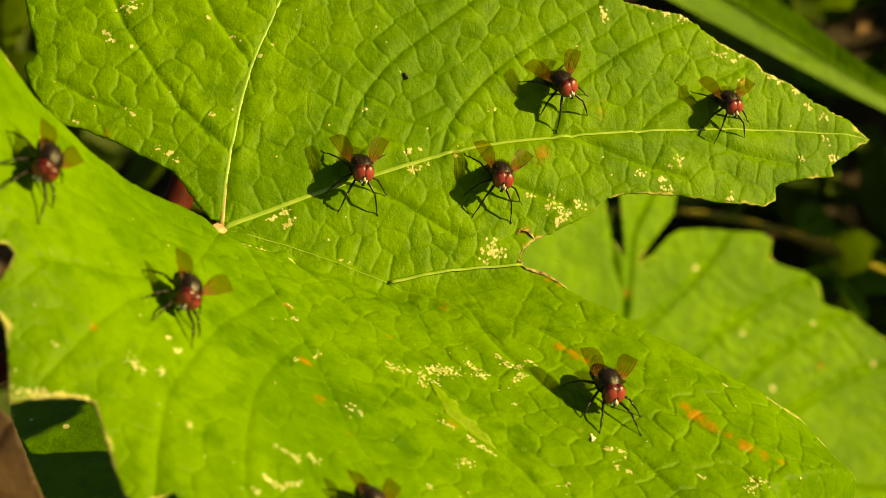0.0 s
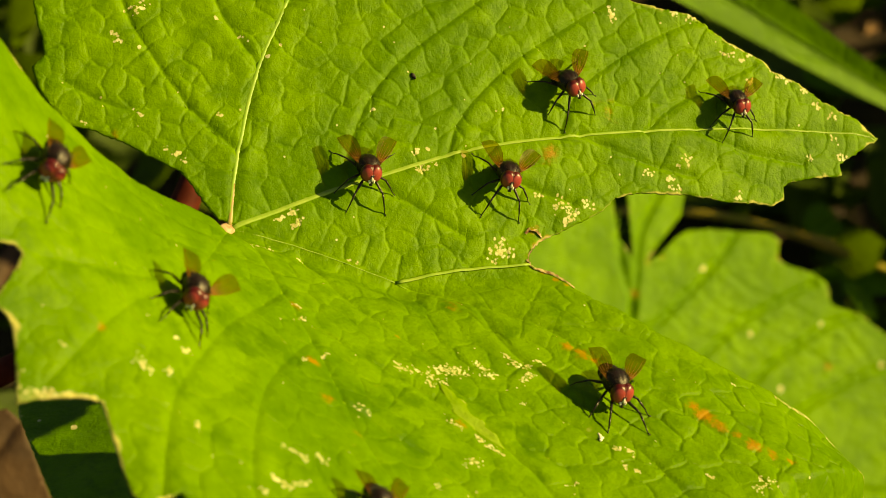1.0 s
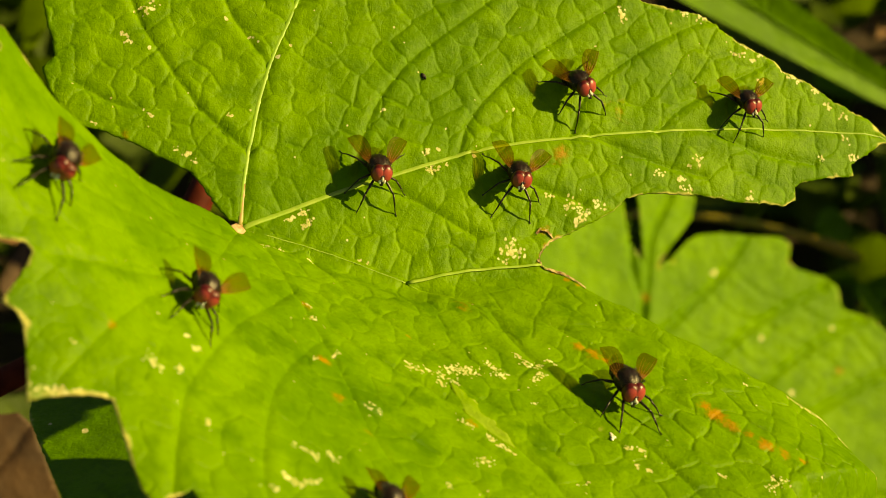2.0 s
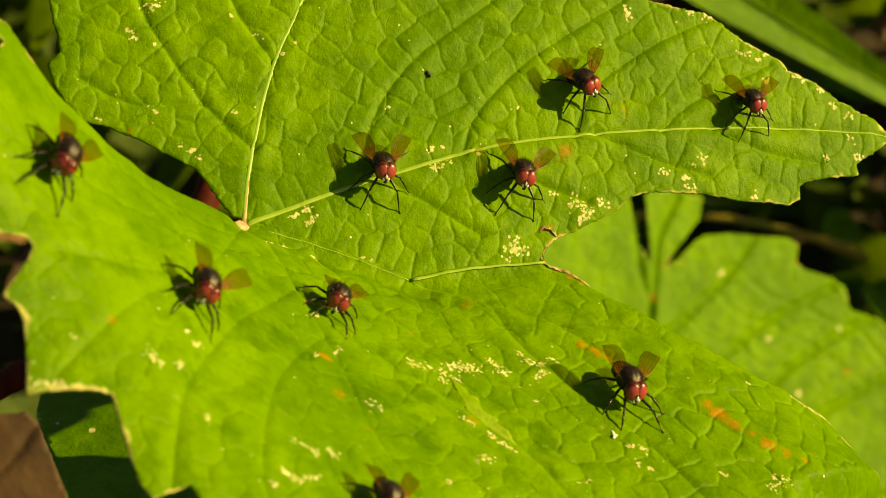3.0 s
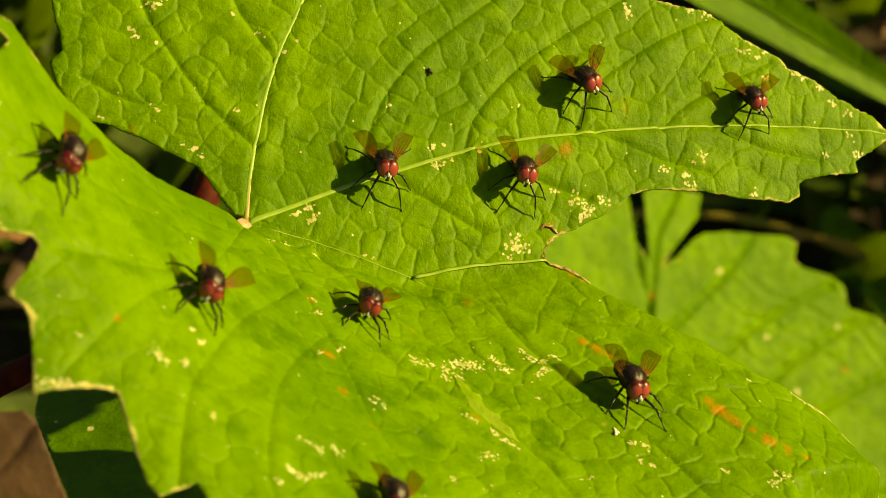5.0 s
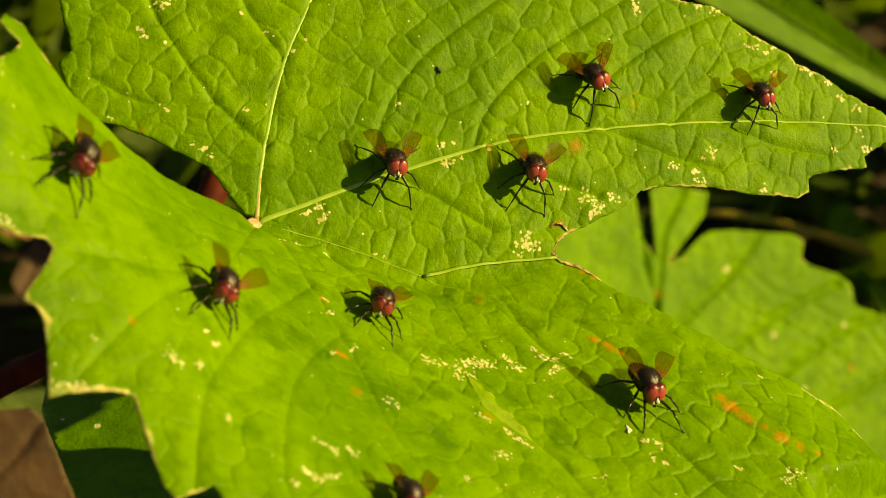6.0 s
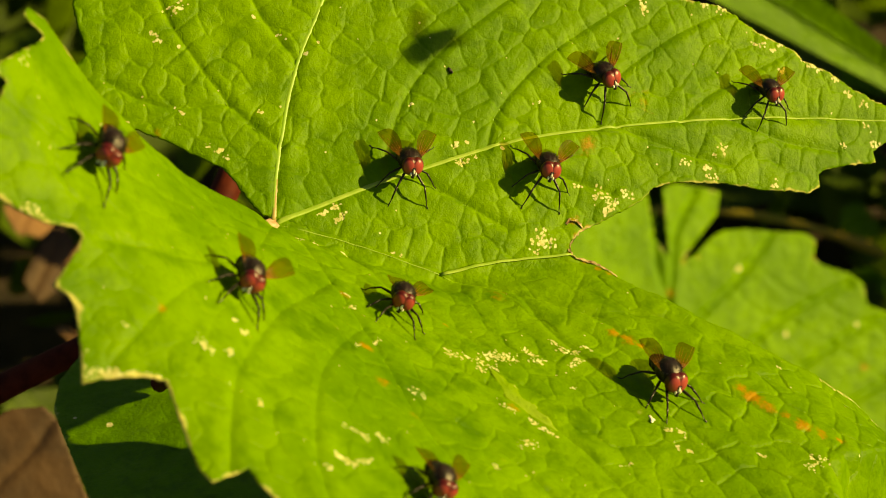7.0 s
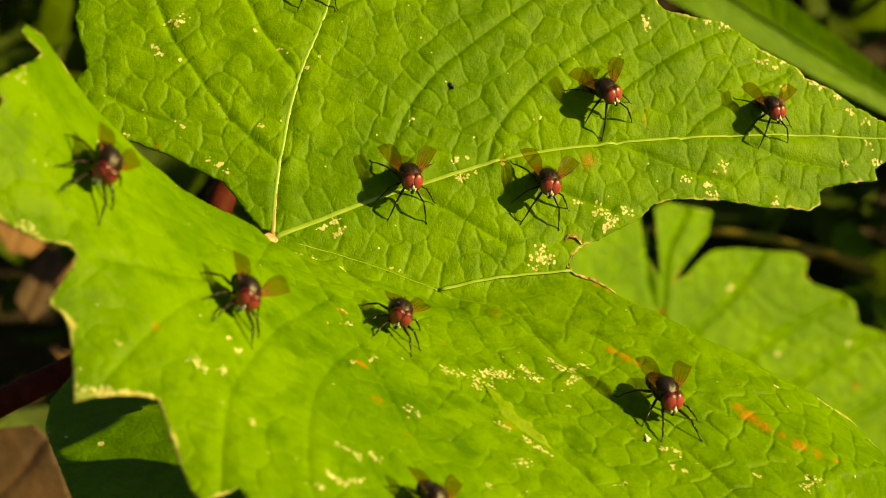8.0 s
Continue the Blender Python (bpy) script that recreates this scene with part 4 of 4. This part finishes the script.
RESTS = [0.0, 0.3, 0.5, 1.5, 3.0, 4.3, 4.7, 6.0, 6.1, 6.3, 6.9, 7.1, 7.4, 7.7, 7.9, 8.0]

# a dark crumb on the blade
bm = bmesh.new()
ball(bm, (0, 0, 0), (0.45 * MM, 0.33 * MM, 0.3 * MM), (0, 0, 20), 6, 8, lambda x, y, z: (x + 0.3 * z * y, y * (1 + 0.4 * x), z))
ball(bm, (0.4 * MM, 0.2 * MM, 0.1 * MM), (0.22 * MM, 0.2 * MM, 0.2 * MM), (0, 0, 0), 6, 8)
crumb = tagged(part("crumb", bm, DUNG, None), "tiny black crumb of dirt lying on the leaf", "dirt")
crumb_local = stand(back_form, 27.3, 14.2, 0, up=0.15)
crumb.matrix_basis = LEAF_AT @ crumb_local
# a scrap of white fluff
bm = bmesh.new()
for k, (x, y, w, turn) in enumerate(((0, 0, 0.62, 10), (0.5, -0.18, 0.42, -25), (-0.5, 0.12, 0.38, 40), (0.15, 0.25, 0.36, 80))):
    ball(bm, (x * MM, y * MM, 0.12 * MM), (w * MM, 0.24 * MM, 0.16 * MM), (0, 8 * k - 12, turn - 30), 6, 10, lambda x, y, z: (x, y * (1 + 0.4 * x), z + 0.25 * x * x))
fluff = tagged(part("fluff", bm, FACE, None), "tiny white scrap of fluff lying on the leaf", "fluff")
fluff_local = stand(front_form, 32.3, -45.2, 0, 0.85, up=-0.02)
fluff.matrix_basis = LEAF_AT @ fluff_local


# ---- the plants behind ----


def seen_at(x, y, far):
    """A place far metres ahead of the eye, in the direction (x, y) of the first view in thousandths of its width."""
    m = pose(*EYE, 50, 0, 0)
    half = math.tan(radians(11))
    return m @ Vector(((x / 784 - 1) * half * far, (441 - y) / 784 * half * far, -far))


def lying_leaf(name, label, centre, far, tilt, ring, veins, material, category="leaf", cross=(), rust=(), grains=(), cut=1.2):
    """A leaf built in its own plane; the outline is in millimetres."""
    thing = tagged(new(name), label, category)
    height = form([0, 0, 2.0, 0, 0, 0, 0, 2.0, 0, 0], 3)
    grooves = [(line, cut, 1.2) for line in veins] + [(line, 0.35, 0.9) for line in cross]
    blade("blade", np.array(ring, float), height, grooves, material, thing, 0.8, 0.25, wave=0.2, rust=rust, grains=grains, free=ring, pale=(0.6, 0.55))
    for line in veins:
        vein(thing, line, height, 0.30, 0.12, material, lift=-0.8 * cut)
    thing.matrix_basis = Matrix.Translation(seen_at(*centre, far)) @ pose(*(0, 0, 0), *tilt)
    return thing


# light, ground
bm = bmesh.new()
rows = 60
for j in range(rows + 1):
    for i in range(rows + 1):
        x, y = (i / rows - 0.5), (j / rows - 0.5)
        x, y = 60 * x * abs(x) * 2, 60 * y * abs(y) * 2
        bm.verts.new((x, y, 0.02 * noise.noise(Vector((x * 3, y * 3, 0))) + 0.008 * noise.noise(Vector((x * 15, y * 15, 4)))))
bm.verts.ensure_lookup_table()
for j in range(rows):
    for i in range(rows):
        a = j * (rows + 1) + i
        bm.faces.new([bm.verts[k] for k in (a, a + 1, a + rows + 2, a + rows + 1)])
ground = tagged(part("ground", bm, SOIL, None), "shaded bare brown soil", "ground", kind="structure")

FAR_RING = [(-38.1, 16.7), (-23.8, 20.4), (-22.8, 14.1), (-25.8, 6.0), (-29.1, -2.4), (-25.9, 0.6), (-22.5, 7.4), (-19.8, 10.6), (-13.5, 13.8), (-3.3, 17.3), (4.3, 20.2), (8.3, 19.6), (9.1, 14.8), (11.9, 13.8), (20.2, 14.8), (25.3, 13.9), (28.8, 8.4), (37.2, 9.3), (43.6, 7.6), (51.6, 5.7), (67.4, -0.0), (81.6, -15.1), (74.5, -39.6), (37.7, -57.8), (-22.5, -67.2), (-57.4, -49.2), (-69.6, -22.3), (-62.4, 3.6), (-48.0, 16.6), (-44.8, 10.4), (-38.8, 0.5), (-32.9, -4.0), (-36.9, 4.6), (-40.9, 13.8)]
FAR_VEINS = [[(-34, -26), (-22.6, -19.2), (-15.3, -7.2), (-10.0, 2.6), (-5.0, 16.0)], [(-14, -34), (-5.0, -20.0), (2.5, -8.2), (10.1, 0.8), (22, 12.5)],
             [(8, -26), (18.2, -10.8), (28.0, 1.3), (36, 8)], [(22, -30), (36, -14), (47, -4), (60, 1)],
             [(-40.8, -31.4), (-29.0, -18.5), (-36, -6), (-41, 8)], [(-29.0, -18.5), (-30.5, -8), (-33, 4), (-31, 17)],
             [(-60, -30), (-34, -26), (-14, -34), (8, -38), (40, -40), (66, -34)]]
FAR_CROSS = [[(-19, -13), (-9, -16), (0, -13)], [(-13, -3), (-3, -6), (5, -5)], [(-8, 6), (2, 3), (12, 3)], [(-1, -14), (8, -17), (16, -14)], [(6, -4), (14, -6), (22, -6)],
             [(13, 4), (22, 3), (30, 4)], [(22, -6), (31, -8), (40, -10)], [(-26, -20), (-18, -24), (-8, -25)], [(31, 5), (38, 1), (46, -4)]]
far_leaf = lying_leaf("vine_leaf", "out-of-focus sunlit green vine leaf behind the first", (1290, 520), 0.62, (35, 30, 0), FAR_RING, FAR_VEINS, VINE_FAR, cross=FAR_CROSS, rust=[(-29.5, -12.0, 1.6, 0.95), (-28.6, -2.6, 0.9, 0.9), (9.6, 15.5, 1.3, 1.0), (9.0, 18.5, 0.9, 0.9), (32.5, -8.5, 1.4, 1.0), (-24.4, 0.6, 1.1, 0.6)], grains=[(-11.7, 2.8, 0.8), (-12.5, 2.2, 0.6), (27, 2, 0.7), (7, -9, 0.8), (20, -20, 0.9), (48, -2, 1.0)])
LOW_RING = [(-13.6, 19.0), (-13.2, 11.5), (-9.1, 1.1), (-3.6, -11.5), (3.0, -24.8), (25.4, -29.7), (40.1, -12.8), (33.3, 18.7), (13.8, 37.3), (-7.8, 33.7)]
LOW_VEINS = [[(34.0, 20.0), (24.3, 13.1), (11.9, 9.0), (2.0, 5.9), (-8.8, 6.6)], [(11.9, 9.0), (2.3, 15.9), (-8.6, 21.3)], [(11.9, 9.0), (6.5, -3.8), (0.3, -13.3)]]
low_leaf = lying_leaf("vine_leaf", "dark green vine leaf under the first, mostly in its shade", (150, 800), 0.3357, (-8, -6, 0), LOW_RING, LOW_VEINS, VINE_LOW, cut=0.3, grains=[(-3.9, 6.9, 0.5), (9.0, 3.0, 0.3), (-9.5, 9.0, 0.3)])
DEAD_RING = [(-13.5, 1.1), (-8.3, 6.0), (-2.2, 8.2), (0.4, 6.8), (4.7, 1.2), (10.9, -7.4), (15.0, -14.3), (-0.9, -21.4), (-15.7, -15.0)]
dead_leaf = lying_leaf("dead_leaf", "dry brown dead leaf among the weeds", (0, 800), 0.44, (45, 20, 0), DEAD_RING, [[(-8.1, -10.9), (-2.1, -0.5), (0.4, 6.8)]], DEAD)
CURL_RING = [(-12.8, -8.1), (-6.4, -0.5), (-0.5, 4.6), (3.6, 6.5), (6.4, 0.5), (1.5, -7.4), (-3.7, -13.4), (-9.6, -15.8)]
curl = lying_leaf("dead_leaf", "small tan dead leaf lying in the sun", (20, 440), 0.68, (40, 10, 30), CURL_RING, [[(-10.4, -12.1), (-2.6, -3.0), (3.3, 5.6)]], DEAD)


def grass_blade(points, width, far_label, material=GRASS, twist=0, taper=0.0):
    thing = tagged(new("grass_blade"), far_label, "grass")
    line = smooth_line([tuple(p) for p in points], 0.006)
    verts, faces = [], []
    n = len(line)
    for k, p in enumerate(line):
        ahead = Vector(line[min(k + 1, n - 1)] - line[max(k - 1, 0)]).normalized()
        view = (Vector(p) - Vector(EYE)).normalized()
        side = ahead.cross(view).normalized()
        face = side.cross(ahead).normalized()
        side = side * math.cos(radians(twist)) + face * math.sin(radians(twist))
        w = width * min(max(0.02, 1 - taper * k / n), 0.25 + 3 * k / n, 0.15 + 3 * (n - 1 - k) / n)
        for s, dip in ((-1, 0), (-0.5, 0.0010), (-0.04, 0.0022), (0.04, 0.0022), (0.5, 0.0010), (1, 0)):
            verts.append(Vector(p) + side * w * s + view * dip)
    for k in range(n - 1):
        for j in range(5):
            a = k * 6 + j
            faces.append((a, a + 6, a + 7, a + 1))
    count = len(verts)
    away = [v + (v - Vector(EYE)).normalized() * 0.0003 for v in verts]
    faces = faces + [tuple(count + i for i in reversed(f)) for f in faces]
    sheet("blade", verts + away, faces, material, thing)
    bm = bmesh.new()
    tube(bm, [Vector(p) + (Vector(p) - Vector(EYE)).normalized() * 0.0016 for p in line], [width * 0.05 * max(0.1, 1 - taper * k / n) for k in range(n)], 6)
    part("midrib", bm, material, thing)
    return thing


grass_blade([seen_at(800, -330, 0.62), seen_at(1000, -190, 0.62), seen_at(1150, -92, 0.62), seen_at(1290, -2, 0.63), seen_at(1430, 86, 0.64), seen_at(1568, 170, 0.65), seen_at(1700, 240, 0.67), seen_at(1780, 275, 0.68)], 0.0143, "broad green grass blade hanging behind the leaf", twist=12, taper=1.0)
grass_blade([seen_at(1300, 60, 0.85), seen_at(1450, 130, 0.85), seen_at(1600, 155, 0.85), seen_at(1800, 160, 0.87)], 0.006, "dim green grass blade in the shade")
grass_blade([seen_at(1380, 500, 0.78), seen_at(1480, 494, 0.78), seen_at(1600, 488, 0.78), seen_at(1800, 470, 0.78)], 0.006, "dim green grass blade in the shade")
bm = bmesh.new()
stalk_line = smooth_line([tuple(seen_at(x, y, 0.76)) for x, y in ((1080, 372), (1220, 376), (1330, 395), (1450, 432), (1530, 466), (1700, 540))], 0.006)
# thickened at a joint
tube(bm, stalk_line, [0.0013 + 0.0009 * math.exp(-((k - 12) / 1.5) ** 2) for k in range(len(stalk_line))], 8)
stalk = tagged(part("stalk", bm, STRAW, None), "thin yellow-brown dry plant stalk", "stalk")


bm = bmesh.new()
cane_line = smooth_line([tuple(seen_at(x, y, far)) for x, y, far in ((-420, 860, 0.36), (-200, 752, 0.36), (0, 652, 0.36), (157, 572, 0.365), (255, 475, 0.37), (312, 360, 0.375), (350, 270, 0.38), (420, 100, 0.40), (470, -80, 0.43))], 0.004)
tube(bm, cane_line, [0.0021 + 0.0004 * math.exp(-((k % 14) - 7) ** 2 / 3) for k in range(len(cane_line))], 14)
cane = tagged(part("cane", bm, CANE, None), "dark red vine cane under the leaf", "cane")
BLUR_RING = [(-9, -3), (-6, 5), (0, 8), (6, 5), (10, 0), (6, -6), (-2, -8)]
for x, y, far, tilt in ((1515, 30, 0.95, (40, 20, 30)), (95, 470, 0.62, (45, 25, 0)), (-30, 385, 0.66, (30, 20, 60)), (60, 605, 0.7, (40, 30, 100)), (1568, 130, 1.0, (40, 30, 0))):
    lying_leaf("dead_leaf", "small dry tan dead leaf among dark weeds", (x, y), far, tilt, BLUR_RING, [[(-8, -5), (0, 0), (8, 2)]], DEAD_PALE)
for x, y, far, tilt in ((1440, 395, 0.8, (40, 25, 20)), (1568, 370, 0.85, (40, 25, 80)), (1545, 440, 0.85, (30, 30, 140)), (1510, 530, 0.72, (35, 30, 60))):
    lying_leaf("weed_leaf", "soft green weed leaf in dappled light", (x, y), far, tilt, BLUR_RING, [[(-8, -5), (0, 0), (8, 2)]], GRASS)


def undergrowth():
    """Weeds all round on the soil, taller towards the sun, so that the soil lies in their shade."""
    rng = np.random.default_rng(11)
    verts, faces = [], []
    for n in range(11000):
        x, y = rng.uniform(-0.7, 1.1), rng.uniform(-0.45, 1.5)
        top = 0.10 + 0.26 * max(0, min(1, (x - 0.28) / 0.15)) + 0.10 * max(0, min(1, (y - 0.25) / 0.4))
        z = top * rng.uniform(0.02, 1) ** 0.8
        size = rng.uniform(0.018, 0.05)
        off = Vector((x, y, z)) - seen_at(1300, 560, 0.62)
        if off.dot(SUN_WAY) > 0 and (off - SUN_WAY * off.dot(SUN_WAY)).length < 0.075:
            continue
        m = pose(x, y, z, rng.uniform(-60, 60), rng.uniform(-60, 60), rng.uniform(0, 360))
        base = len(verts)
        for a, w, dip in ((0, 0.0, 0), (0.35, 0.34, 0.10), (0.7, 0.26, 0.08), (1.0, 0.0, -0.1)):
            for s in (-1, 0, 1):
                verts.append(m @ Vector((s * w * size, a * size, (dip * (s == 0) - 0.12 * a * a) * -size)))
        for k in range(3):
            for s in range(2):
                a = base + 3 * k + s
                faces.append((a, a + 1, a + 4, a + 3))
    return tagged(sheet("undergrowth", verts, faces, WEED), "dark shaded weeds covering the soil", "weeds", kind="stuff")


undergrowth()


def motions():
    walk(vine_leaf, LEAF_ROWS)
    for fly, local in perched:
        later = stand(front_form, 37.16, -40.5, 268) if fly == perched[6][0] else local
        walk(fly, [(t, m @ (local if t < 5.2 else later)) for t, m in LEAF_ROWS])
    walk(crumb, [(t, m @ crumb_local) for t, m in LEAF_ROWS])
    walk(fluff, [(t, m @ fluff_local) for t, m in LEAF_ROWS])
    rows = []
    # it sits near the leaf's front edge, takes off, and lands behind
    edge = stand(front_form, 26, -76, 225, 0.88)
    for t, m in LEAF_ROWS[:4]:
        rows.append((t, m @ edge))
    rows.append((1.9, LEAF_AT @ edge))
    rows.append((2.2, LEAF_AT @ stand(front_form, 18, -52, 215, 0.88, up=22)))
    rows.append((2.5, LEAF_AT @ stand(front_form, 3, -24, 225, 0.88, up=6)))
    rows.append((2.6, LEAF_AT @ stand(front_form, -0.51, -20.49, 225, 0.88)))
    times = [t for t, _ in LEAF_ROWS]
    for t, u, v, yaw in WALKER[:-1]:
        near = min(range(len(times)), key=lambda k: abs(times[k] - t))
        rows.append((t, LEAF_ROWS[near][1] @ stand(front_form, u, v, yaw, 0.88)))
    for t, m in LEAF_ROWS[7:]:
        rows.append((t, m @ stand(front_form, *WALKER[-1][1:], 0.88)))
    walk(walker, rows)
    # the flitting fly rests on the leaf's far tip and passes high over the blade
    rest = stand(back_form, 27, 68, 230)
    rows = [(t, LEAF_ROWS[min(range(len(times)), key=lambda k: abs(times[k] - t))][1] @ rest) for t in RESTS]
    for t, u, v in PASSES:
        m = LEAF_ROWS[min(range(len(times)), key=lambda k: abs(times[k] - t))][1]
        for late in (-1 / 30, 1 / 30):
            over = stand(back_form, u + 150 * late, v + 30 * late, 230)
            rows.append((t + late, Matrix.Translation(SUN_WAY * 0.11) @ m @ over))
    walk(flyer, sorted(rows, key=lambda row: row[0]))


motions()
